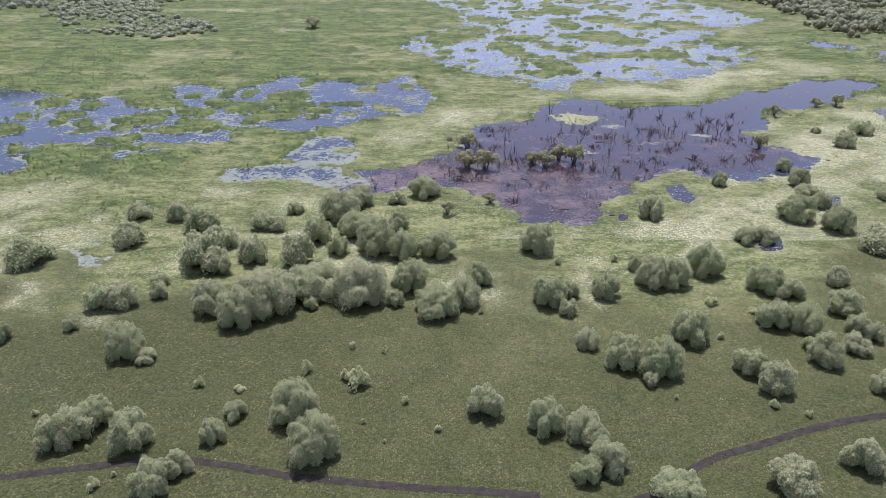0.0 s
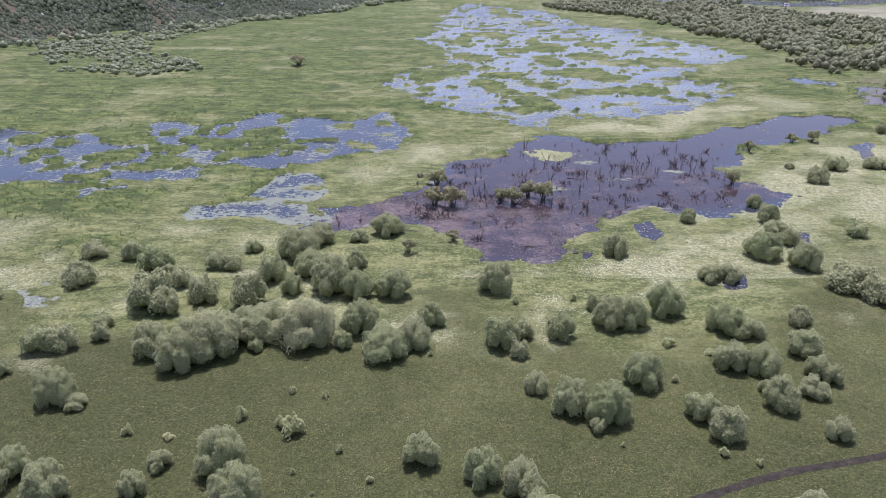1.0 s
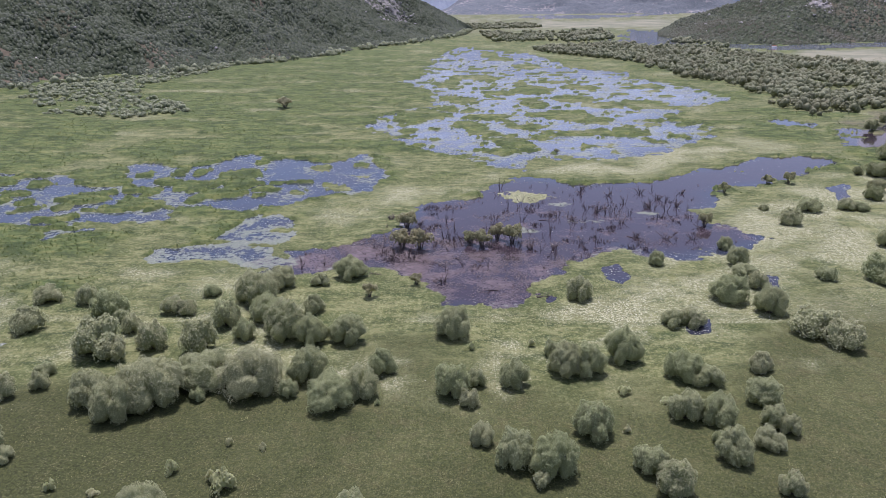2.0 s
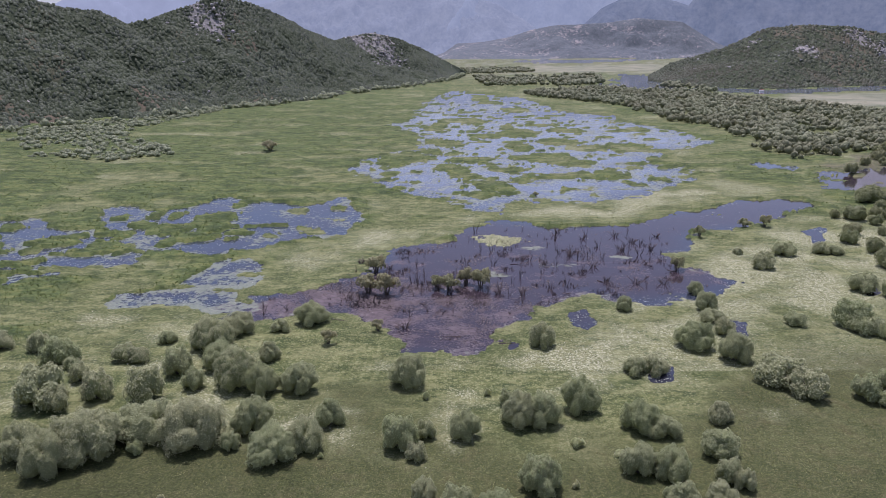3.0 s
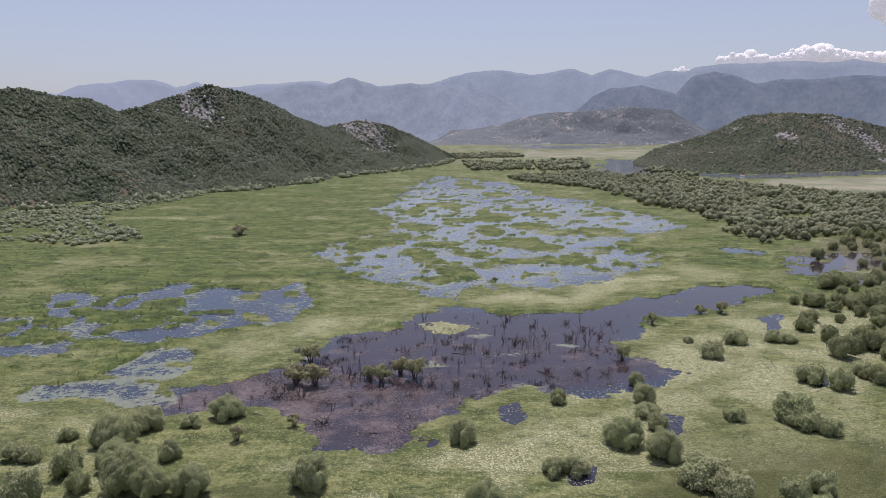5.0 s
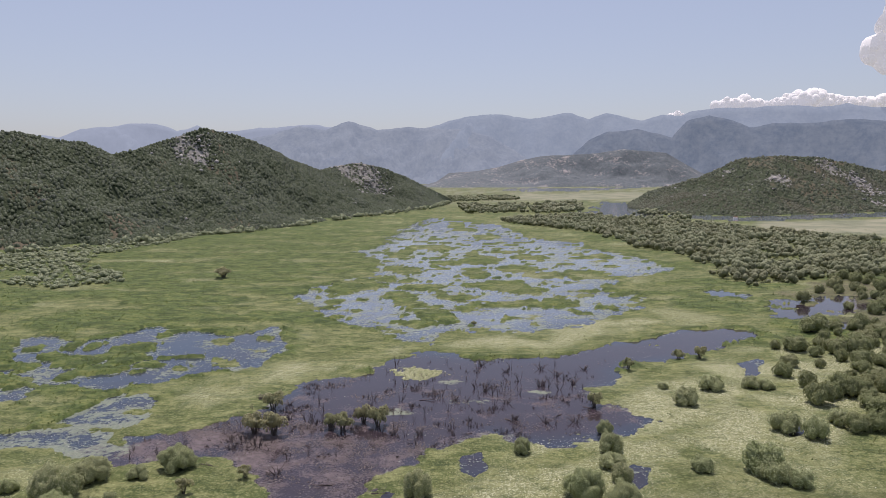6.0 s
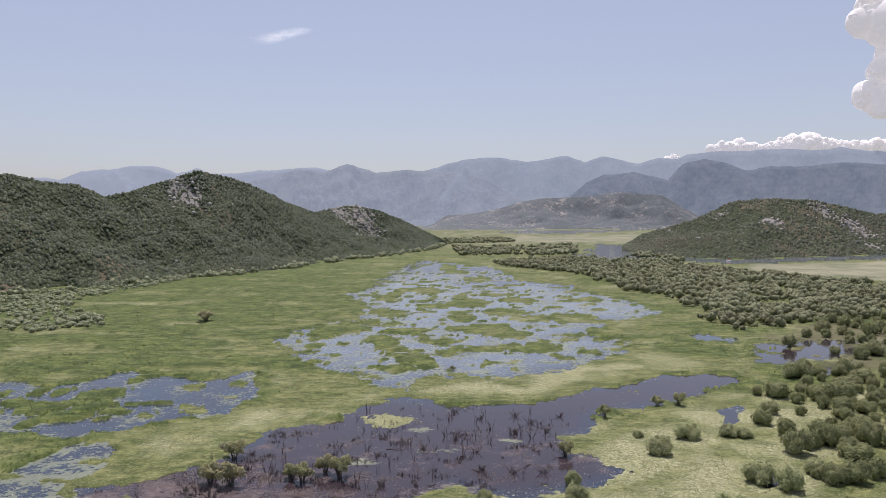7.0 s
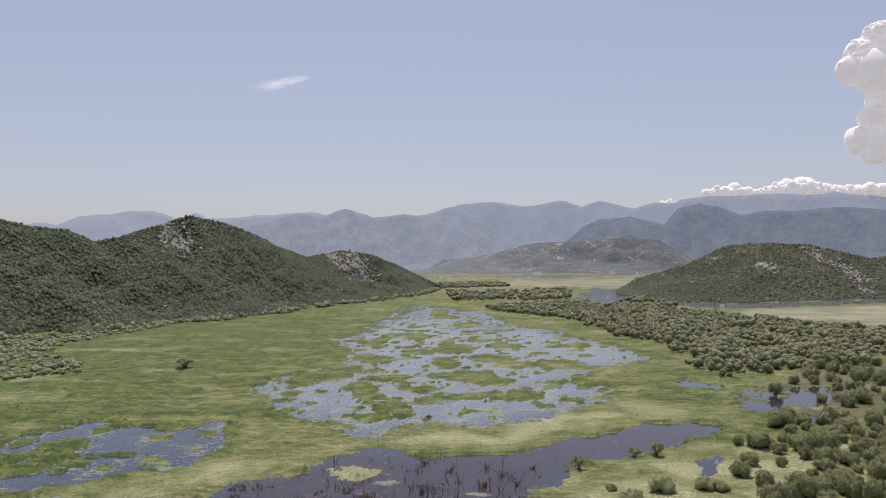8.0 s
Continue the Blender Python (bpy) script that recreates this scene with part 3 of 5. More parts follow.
green = p.mix(p.math("MULTIPLY", p.dots(1.1, 0.42, 0.4), 0.35), green, (0.045, 0.07, 0.02))
green = p.mix(p.math("MULTIPLY", p.dots(1.3, 0.4, 0.35), 0.3), green, (0.33, 0.34, 0.16))
pale = p.mix(p.ramp(fine, (0.42, 0.0), (0.6, 1.0)), (0.132, 0.142, 0.052), (0.39, 0.392, 0.225))
pale = p.mix(p.ramp(mid_, (0.42, 0.7), (0.52, 0.0)), pale, (0.095, 0.11, 0.046))
pale = p.mix(p.ramp(streaks_, (0.5, 0.0), (0.6, 0.55)), pale, (0.16, 0.168, 0.06))
pale = p.mix(p.ramp(patch_, (0.54, 0.0), (0.66, 0.45)), pale, (0.44, 0.43, 0.23))
pale = p.mix(p.math("MULTIPLY", p.math("MAXIMUM", specks, more_specks), 0.6), pale, (0.6, 0.59, 0.4))
reedy = p.mix(p.ramp(mid_, (0.4, 0.0), (0.6, 1.0)), (0.05, 0.08, 0.02), (0.12, 0.152, 0.045))
reedy = p.mix(p.ramp(streaks_, (0.5, 0.0), (0.6, 0.7)), reedy, (0.19, 0.2, 0.064))
reedy = p.mix(p.ramp(streaks_, (0.38, 0.7), (0.46, 0.0)), reedy, (0.034, 0.052, 0.017))
reedy = p.mix(p.ramp(clumps, (0.5, 0.0), (0.58, 0.75)), reedy, (0.034, 0.055, 0.015))
mud = p.mix(p.ramp(mid_, (0.3, 0.0), (0.7, 1.0)), (0.06, 0.04, 0.038), (0.18, 0.125, 0.115))
mud = p.mix(p.ramp(patch_, (0.45, 0.0), (0.6, 0.8)), mud, (0.1, 0.105, 0.062))
field = p.mix(p.ramp(wide, (0.4, 0.0), (0.6, 1.0)), (0.16, 0.172, 0.105), (0.27, 0.26, 0.175))
c = p.mix(p.attr("green"), p.mix(p.attr("deep_tone"), turf, turf_dark), green)
for name, kind_ in (("pale", pale), ("reed", reedy), ("field", field), ("mud", mud)):
    c = p.mix(p.attr(name), c, kind_)
MARSH = p.colour(c).bump(p.math("ADD", fine, mid_), 0.6, 0.16).m

p = Paint("trodden mud", 0.97)
MUD = p.colour(p.ramp(p.noise(1.6, 6), (0.3, (0.022, 0.019, 0.014)), (0.7, (0.055, 0.047, 0.036)))).bump(p.noise(5, 5), 0.8, 0.08).m


def hill_paint(name, scrub_dark, scrub_light, rock, amount, size):
    """Scrub-grown limestone: scrub of two tones, bare rock where the noise lets it through."""
    p = Paint(name, 0.95)
    big, small = p.noise(1 / (size * 6), 5), p.noise(1 / size, 6, 0.7)
    c = p.mix(p.ramp(small, (0.3, 0.0), (0.7, 1.0)), scrub_dark, scrub_light)
    r = p.ramp(p.math("ADD", p.math("MULTIPLY", small, 0.5), p.math("ADD", p.math("MULTIPLY", big, 0.5), p.attr("rock"))), (amount, 0.0), (amount + 0.09, 1.0))
    c = p.mix(p.attr("dry"), c, (0.14, 0.115, 0.075))
    return p.colour(p.mix(r, c, p.mix(small, tuple(k * 0.6 for k in rock), rock))).bump(small, 0.8, size * 0.4).m


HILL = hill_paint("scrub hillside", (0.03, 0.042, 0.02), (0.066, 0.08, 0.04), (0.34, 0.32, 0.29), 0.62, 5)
# blue-grey scrub tones: the haze before this hill is painted in
HAZE_HILL = hill_paint("far limestone hillside greyed by haze", (0.1, 0.12, 0.128), (0.165, 0.176, 0.18), (0.42, 0.38, 0.355), 0.545, 11)
ROCK = Paint("pale limestone", 0.9)
ROCK = ROCK.colour(ROCK.ramp(ROCK.noise(0.4, 6), (0.3, (0.22, 0.21, 0.2)), (0.7, (0.5, 0.47, 0.43)))).bump(ROCK.noise(0.9, 6), 0.9, 0.6).m


def distance_glow(name, dark, light, glow, shade=0.3):
    """Mountains far behind, a plain backdrop: haze painted as blue, brightened by emission."""
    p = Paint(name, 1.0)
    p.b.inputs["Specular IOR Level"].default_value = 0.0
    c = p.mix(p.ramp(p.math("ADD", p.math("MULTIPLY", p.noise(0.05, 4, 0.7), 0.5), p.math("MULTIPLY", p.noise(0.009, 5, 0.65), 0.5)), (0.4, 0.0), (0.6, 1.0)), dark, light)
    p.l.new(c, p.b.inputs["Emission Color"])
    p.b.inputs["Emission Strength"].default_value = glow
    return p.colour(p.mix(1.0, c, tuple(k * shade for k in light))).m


# the blues hold the haze of distance; emission replaces most of the daylight
RANGE_D = distance_glow("near hazy range", (0.078, 0.1, 0.132), (0.12, 0.14, 0.165), 1.5)
RANGE_B = distance_glow("middle hazy range", (0.12, 0.142, 0.175), (0.158, 0.18, 0.208), 1.62)
RANGE_C = distance_glow("high hazy range", (0.138, 0.165, 0.205), (0.165, 0.192, 0.227), 1.6)
RANGE_A = distance_glow("farthest hazy range", (0.17, 0.195, 0.235), (0.18, 0.207, 0.248), 1.6)
# the cumulus glows as well: emission lifts its shaded sides
CLOUD = distance_glow("white cumulus", (0.6, 0.585, 0.57), (0.63, 0.615, 0.6), 0.5, 1.0)
p = Paint("thin cloud veil", 1.0)
p.colour((0.9, 0.9, 0.9))
# emission stands in for sunlight that hardly reaches the upright sheet
p.b.inputs["Emission Color"].default_value = (1.0, 0.99, 0.97, 1)
p.b.inputs["Emission Strength"].default_value = 0.55
fade = p.n.new("ShaderNodeMixShader")
p.l.new(p.attr("veil"), fade.inputs[0])
p.l.new(p.n.new("ShaderNodeBsdfTransparent").outputs[0], fade.inputs[1])
p.l.new(p.b.outputs[0], fade.inputs[2])
p.l.new(fade.outputs[0], p.n["Material Output"].inputs[0])
VEIL = p.m
p = Paint("lime-washed wall", 0.85)
WHITEWASH = p.colour(p.ramp(p.noise(2, 4), (0.3, (0.72, 0.71, 0.68)), (0.7, (0.8, 0.79, 0.77)))).m
p = Paint("clay roof tiles", 0.85)
CLAY = p.colour(p.ramp(p.noise(3, 4), (0.3, (0.25, 0.11, 0.07)), (0.7, (0.38, 0.18, 0.11)))).m

# ---- the marsh floor and its water ----
# rows and columns spread out with the distance from the shore of departure
dips = np.radians(np.linspace(52, 1.9, 540))
ys = np.concatenate([np.linspace(-700, 30, 22), 50 / np.tan(dips), np.linspace(1560, 4900, 26)])
us = np.concatenate([np.linspace(-3.2, -0.92, 14), np.linspace(-0.88, 1.02, 800), np.linspace(1.06, 3.2, 14)])
ys.sort()
wide_of = np.where(ys > 0, ys + 55, 55 - 0.3 * ys)
GX = 26 + us[None, :] * wide_of[:, None]
GY = np.repeat(ys[:, None], len(us), 1)


def pools(x, y):
    """Metres into open water (negative on land), and how much it is strewn with lilies."""
    edge = fbm(x, y, 22, 3, 5, 0.55)
    frill = fbm(x * 0.8, y, 5.5, 7, 5, 0.65)
    isles = fbm(x * 0.7, y, 9, 11, 5, 0.62)
    water, lilies = np.full(x.shape, -60.0), np.zeros(x.shape)
    for outline, ragged, open_, lily_, islets in (
            (LEFT_POOL, 5, 0.48, 0.42, LEFT_ISLES_WEST + LEFT_ISLES_EAST), (LILY_POOL, 6, 0.5, 0.6, ()), (LILY_STREAK, 4, 0.5, 0.6, ()), (DARK_POOL, 7, 0.9, 0.2, ()),
            (LAGOON, 9, 0.27, 0.52, LAGOON_ISLES_NEAR + LAGOON_ISLES_FAR), (WOOD_POND, 6, 0.35, 0.1, ()), (WOOD_STRIP, 5, 0.3, 0.3, ()), (POND_A, 3, 0.1, 0.6, ()),
            (POND_B, 2, 0.5, 0.3, ()), (POND_C, 1.5, 0.5, 0.2, ()), (POND_D, 1.5, 0.5, 0.2, ()), (POND_E, 2, 0.5, 0.2, ()), (POND_F, 2, 0.5, 0.2, ()),
            (POND_G, 4, 0.4, 0.0, ()), (FAR_LAKE, 20, 0.6, 0.0, ()), (FAR_RIVER, 30, 0.6, 0.0, ()), (EAST_RIVER, 5, 0.9, 0.0, ())):
        xs, yt = zip(*outline)
        near = (x > min(xs) - 60) & (x < max(xs) + 60) & (y > min(yt) - 60) & (y < max(yt) + 60)
        if not near.any():
            continue
        px, py = x[near], y[near]
        rough = ragged * edge[near] + min(ragged * 0.55, 3.2) * frill[near]
        into = np.minimum(inside(outline, px, py) + rough, (open_ - isles[near]) * 9)
        for ix, iy, half, deep in islets:
            by = (np.hypot((px - ix) / half, (py - iy) / deep) - 1.0) * min(half, deep)
            into = np.minimum(into, by + min(2.4, 0.5 * half) * (1.5 * frill[near] + 0.8 * edge[near]))
        water[near] = np.maximum(water[near], into)
        lilies[near] = np.maximum(lilies[near], lily_ * step(-3, 0, into))
    return water, lilies


def way_off(line, x, y):
    best = np.full(x.shape, 1e9)
    for (ax, ay), (bx, by) in zip(line, line[1:]):
        k = np.clip(((x - ax) * (bx - ax) + (y - ay) * (by - ay)) / ((bx - ax) ** 2 + (by - ay) ** 2), 0, 1)
        best = np.minimum(best, np.hypot(x - ax - k * (bx - ax), y - ay - k * (by - ay)))
    return best


def floor_height(x, y):
    """The height of the marsh floor and what grows on it."""
    water, lilies = pools(x, y)
    patch, tuft = fbm(x, y, 14, 21, 4), fbm(x, y, 1.7, 31, 3, 0.6)
    belt = inside(WHITE_BELT, x, y)
    belt = np.maximum(belt, np.maximum(inside(PALE_BAND, x, y) - 1, inside(WEST_BAND, x, y) - 8))
    pale_ = step(-6, 6, belt + 14 * fbm(x, y, 18, 41, 4)) * np.where(y < 108, 0.75 * step(0.0, 0.45, patch), step(-0.45, 0.15, patch))
    meadow = 1 - step(84, 104, y + 16 * fbm(x, y, 22, 51, 3) + 0.06 * np.abs(x - 10) - 30 * step(48, 78, x) + 10 * np.clip(1 - np.hypot((x - 28) / 22, (y - 82) / 16), 0, 1))
    green_ = 1 - meadow
    pale_ = pale_ * (1 - 0.75 * step(50, 72, x) * (1 - step(118, 145, y)))
    stripes = fbm(x, y, 34, 61, 4)
    pale_ = np.maximum(pale_, (1 - meadow) * step(0.15, 0.5, stripes) * 0.6 * (y < 900) * (1 - 0.85 * step(170, 200, y) * (1 - step(240, 300, y)) * (1 - step(-30, 20, x))))
    reed_ = step(0.14, 0.34, fbm(x * 0.55, y, 24, 71, 4) + 0.4 * step(140, 200, y) * (1 - step(-80, 30, x)) + 0.06 * step(220, 300, y)) * (1 - meadow) * (y > 125)
    for zone in (GREEN_A, GREEN_B, GREEN_C, GREEN_D, GREEN_E):
        reed_ = np.maximum(reed_, step(-2, 3, inside(zone, x, y) + 7 * stripes))
    reed_ = np.maximum(reed_, step(-8, -2.0, water) * (water < 0.5) * (y > 140) * step(-0.2, 0.1, patch) * (1 - step(-12, -2, belt)))
    reed_ = reed_ * (1 - 0.92 * step(-12, -2, belt)) *  (1 - step(-26, -12, inside(DARK_POOL, x, y) + 8 * patch) * (y < 186))
    pale_ = pale_ * (1 - reed_)
    strew = fbm(x, y, 2.6, 81, 4, 0.7)
    islet = np.hypot((x - 29) / 7, (y - 186) / 6) + 0.6 * strew + 0.5 * patch < 1
    off = np.minimum(way_off(TRACK_W, x, y), way_off(TRACK_E, x, y))
    z = 0.12 + 0.22 * meadow + 0.1 * np.abs(tuft) + 0.06 * patch + reed_ * (0.6 + 0.16 * np.abs(tuft) + 0.3 * patch)
    z = np.where(off < 1.6, 0.24 + (z - 0.24) * step(0.9, 1.6, off), z)
    wet = step(-0.4, 0.5, water)
    z = z * (1 - wet) - 0.4 * wet
    z = np.where(islet, 0.06 + 0.05 * tuft, z)
    # darker turf in the west and over the nearest meadow
    deep_tone = meadow * np.maximum(1 - step(-35, 14, x + 10 * patch), 0.8 * (1 - step(58, 84, y + 14 * patch)))
    grounds = dict(deep_tone=0.75 * deep_tone, green=green_ * (y < 5000), pale=np.where(islet, 0.8, pale_), reed=reed_ * ~islet, mud=0.45 * step(-4, 8, inside(BROWN_FLOOD, x, y) + 20 * patch),
                   field=0.8 * step(-30, 30, inside(SAND, x, y)) + step(-10, 15, inside(FIELD, x, y) + 14 * stripes) + step(900, 1400, y) * (0.25 + 0.5 * step(0.0, 0.25, stripes)))
    return z, grounds


GZ, GROUNDS = floor_height(GX, GY)
rows_, cols_ = GX.shape
k = (np.arange(rows_ - 1)[:, None] * cols_ + np.arange(cols_ - 1)[None, :]).ravel()
me = mesh_of("ground", np.stack([GX, GY, GZ], -1).reshape(-1, 3), np.stack([k, k + 1, k + cols_ + 1, k + cols_], 1), True)
for name, values in GROUNDS.items():
    give(me, name, np.clip(values, 0, 1))
thing("ground", me, MARSH, "marshy valley floor of grass, reeds and pale flowers", "ground", kind="structure")
WX, WY = GX[::2, ::3], GY[::2, ::3]
k = (np.arange(WX.shape[0] - 1)[:, None] * WX.shape[1] + np.arange(WX.shape[1] - 1)[None, :]).ravel()
me = mesh_of("water", np.stack([WX, WY, 0 * WX], -1).reshape(-1, 3), np.stack([k, k + 1, k + WX.shape[1] + 1, k + WX.shape[1]], 1))
peaty = np.max([inside(o, WX, WY) for o in (DARK_POOL, WOOD_POND, POND_B, POND_C, POND_D, POND_E, POND_F, POND_G)], 0)
into, strewn = pools(WX, WY)
for cx, cy, half, deep in ((41, 164, 6.5, 2.6), (24, 157, 7, 3), (57, 171, 4, 2.5), (36, 179, 4, 2.5)):
    strewn = np.maximum(strewn, 0.95 * (1 - step(0.6, 1.2, np.hypot((WX - cx) / half, (WY - cy) / deep))))
# where the sky's reflection is painted: the lagoon and all far water
give(me, "sky_sheen", step(-10, 20, inside(LAGOON, WX, WY)) + step(500, 700, WY))
give(me, "peat", step(-6, 6, peaty + 5 * fbm(WX, WY, 20, 7, 3)))
give(me, "lilies", np.clip(strewn + 0.24 * (1 - step(0, 4.0, into)) * (WY < 700) - 0.3 * step(4, 10, into), 0, 1))
give(me, "weed", (inside(DARK_POOL, WX, WY) > -6) * np.clip(0.5 + 0.4 * np.clip(1 - np.hypot((WX - 12) / 34, (WY - 128) / 24), 0, 1) + 0.6 * np.clip(1 - np.hypot((WX + 10) / 30, (WY - 140) / 18), 0, 1) - 0.45 * step(168, 200, WY), 0, 1))
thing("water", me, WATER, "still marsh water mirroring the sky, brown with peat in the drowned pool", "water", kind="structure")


def track(line, half, label):
    """A rutted mud track along a line."""
    pts, out = np.array(line, float), []
    far = np.concatenate([[0], np.cumsum(np.hypot(*np.diff(pts, axis=0).T))])
    s = np.arange(0, far[-1], 0.25)
    x, y = np.interp(s, far, pts[:, 0]), np.interp(s, far, pts[:, 1])
    for a in (x, y):
        a[4:-4] = np.convolve(a, np.ones(9) / 9, "valid")
    dx, dy = np.gradient(x), np.gradient(y)
    n = np.hypot(dx, dy)
    nx, ny = -dy / n, dx / n
    across = np.linspace(-1, 1, 9)
    ragged = half * (1 + 0.45 * perlin(s * 0.7, s * 0 + 3, 5) + 0.35 * perlin(s * 2.3, s * 0 + 9, 6))
    for a in across:
        o = a * ragged
        px, py = x + nx * o, y + ny * o
        out.append(np.stack([px, py, 0.262 - 0.02 * a * a + 0.02 * np.abs(np.sin(a * 5)) + 0.02 * perlin(px * 3, py * 3, 8)], 1))
    v = np.stack(out, 1).reshape(-1, 3)
    q = (np.arange(len(s) - 1)[:, None] * 9 + np.arange(8)[None, :]).ravel()
    thing("dirt_track", mesh_of("dirt_track", v, np.stack([q, q + 9, q + 10, q + 1], 1), True), MUD, label, "track", kind="structure")


track(TRACK_W, 0.48, "narrow muddy brown track across the dark grass meadow")
track(TRACK_E, 0.48, "muddy dark brown track bending through the meadow")

# ---- hills and mountains ----


def along(line, n):
    """n points evenly spread along a line of two or three coordinates, corners rounded."""
    pts = np.array(line, float)
    far = np.concatenate([[0], np.cumsum(np.linalg.norm(np.diff(pts, axis=0), axis=1))])
    s = np.linspace(0, far[-1], n)
    return np.stack([np.interp(s, far, pts[:, i]) for i in range(pts.shape[1])], 1)


def hill(name, foot, ridge, material, label, rough, n=240, m=70, back=1.0, kind="structure", rocks=(), ribs=0.0, jag=0.0):
    """A ridge lofted from the line of its foot to its crest and down behind, roughened all over."""
    f, r = along([(x, y, 0) for x, y in foot], n), along(ridge, n)
    t = np.concatenate([np.linspace(0, 1, m), 1 + np.linspace(0.04, 1, m // 2)])
    rise = np.where(t < 1, np.clip(t, 0, 1) ** 1.08 * (0.25 + 0.75 * np.clip(t, 0, 1)) ** 0.35, 1)
    rise = np.where(t > 1, 1 - np.clip(t - 1, 0, 1) ** 1.2, rise)
    flat = f[:, None, :2] + (r - f)[:, None, :2] * np.where(t < 1, t, 1 + (t - 1) * back)[None, :, None]
    x, y = flat[..., 0], flat[..., 1]
    h = r[:, None, 2] * rise[None, :]
    spur = np.clip(t * (1 - np.clip(t, 0, 1)) * 4, 0, 1)[None, :]
    size = max(r[:, 2].max() * 1.5, 40)
    h = h + rough * r[:, None, 2] * spur * fbm(x, y, size, 5, 4) * 1.2 + rough * 4 * fbm(x, y, size * 0.2, 9, 4) * np.clip(h / 20, 0, 1)
    h = h + jag * r[:, None, 2] * np.clip(t, 0, 1)[None, :] * fbm(x, y, size * 0.28, 19, 5, 0.6)
    if ribs:
        h = h - ribs * r[:, None, 2] * spur * 1.6 * np.abs(fbm(x, y * 0.6, size * 0.9, 25, 5, 0.62))
    h = np.where(t[None, :] <= 0.001, -0.5, h)
    v = np.stack([x, y, h], -1)
    w = len(t)
    k = (np.arange(n - 1)[:, None] * w + np.arange(w - 1)[None, :]).ravel()
    me = mesh_of(name, v.reshape(-1, 3), np.stack([k, k + w, k + w + 1, k + 1], 1), True)
    bare = np.zeros(x.shape)
    for rx, ry, rr in rocks:
        bare = np.maximum(bare, 0.2 * np.clip(1.6 - np.hypot(x - rx, y - ry) / rr, 0, 1))
    give(me, "rock", bare)
    dry = step(0.16, 0.36, fbm(x, y, 75, 29, 4)) * (np.hypot(x + 290, (y - 560) * 0.7) < 170) + 0.8 * step(0.0, 0.3, fbm(x, y, 40, 33, 4)) * (np.hypot(x - 590, y - 960) < 150) if name == "hill" else np.zeros(x.shape)
    give(me, "dry", dry)
    bare = np.maximum(bare, 0.04 * (dry > 0.5))
    thing(name, me, material, label, name.replace("_", " "), kind=kind)
    return v, bare


LEFT_FOOT = [(-330, 330), (-275, 410), (-236, 470), (-200, 505), (-181, 551), (-142, 630), (-115, 690), (-85, 800), (-30, 930), (15, 1080), (34, 1270)]
LEFT_RIDGE = [(-520, 380, 66), (-400, 500, 78), (-325, 608, 86.7), (-311, 634, 81.2), (-296, 660, 79.8), (-282, 679, 69.4), (-264, 698, 74.2), (-255, 735, 84), (-225, 769, 99.2),
              (-201, 819, 93.3), (-185, 876, 83.1), (-162, 923, 66.7), (-140, 979, 55.3), (-124, 1043, 62.8), (-101, 1082, 67.4), (-66, 1112, 59), (-34, 1145, 44.7), (0, 1197, 25.5), (36, 1262, 5)]
RIGHT_FOOT = [(294, 1040), (296, 930), (318, 866), (372, 824), (480, 868), (596, 914), (720, 962), (860, 1010), (1050, 1030)]
RIGHT_RIDGE = [(298, 1060, 5), (324, 1042, 24), (365, 1041, 35.2), (397, 1041, 44.9), (422, 1043, 56.1), (451, 1043, 69.8), (493, 1036, 73.5), (554, 1030, 71.5), (613, 1041, 60.6),
               (690, 1100, 50), (830, 1180, 62), (1050, 1230, 50)]
MID_FOOT = [(-110, 2700), (60, 2640), (256, 2620), (495, 2700), (698, 2680), (900, 2660), (1120, 2640)]
MID_RIDGE = [(-89, 2975, 1), (-25, 2977, 19), (29, 2978, 55), (136, 2977, 61), (230, 2973, 77), (323, 2965, 105), (416, 2955, 123), (530, 2939, 126), (631, 2921, 132),
             (730, 2899, 147), (805, 2880, 139), (889, 2857, 130), (940, 2845, 98), (1010, 2830, 56), (1090, 2810, 22), (1180, 2790, 3)]
left_v, left_bare = hill("hill", LEFT_FOOT, LEFT_RIDGE, HILL, "steep hill covered in dark green scrub with pale limestone outcrops", 0.16, 300, 90, ribs=0.22,
                         rocks=((-228, 742, 20), (-100, 1062, 42), (-120, 1040, 26)))
right_v, right_bare = hill("hill", RIGHT_FOOT, RIGHT_RIDGE, HILL, "low rounded scrub hill with scattered pale rocks above the river", 0.16, 240, 70,
                           rocks=((470, 960, 14), (560, 1010, 16), (600, 990, 22), (590, 940, 10), (425, 1010, 9)))
hill("hill", MID_FOOT, MID_RIDGE, HAZE_HILL, "stony hill, grey-green through haze, across the far end of the valley", 0.3, 200, 60)
A_RIDGE = [(-3018, 3511, 181), (-2659, 3797, 213), (-2354, 3998, 258), (-2306, 4026, 275), (-2208, 4082, 267), (-2107, 4137, 323), (-1973, 4204, 333), (-1918, 4230, 344),
           (-1834, 4269, 360), (-1732, 4312, 363), (-1628, 4354, 313), (-1521, 4394, 350), (-1442, 4422, 316), (-1248, 4483, 329), (-1080, 4528, 349), (-943, 4560, 365),
           (-803, 4589, 363), (-660, 4613, 334), (-370, 4649, 279)]
B_RIDGE = [(-1474, 3878, 124), (-1253, 3958, 244), (-1108, 4003, 245), (-959, 4043, 278), (-821, 4075, 328), (-680, 4103, 303), (-552, 4124, 353), (-455, 4137, 327),
           (-390, 4144, 307), (-193, 4161, 321), (-61, 4166, 314), (104, 4168, 306), (269, 4162, 262), (400, 4150, 190), (540, 4130, 90), (640, 4120, 2)]
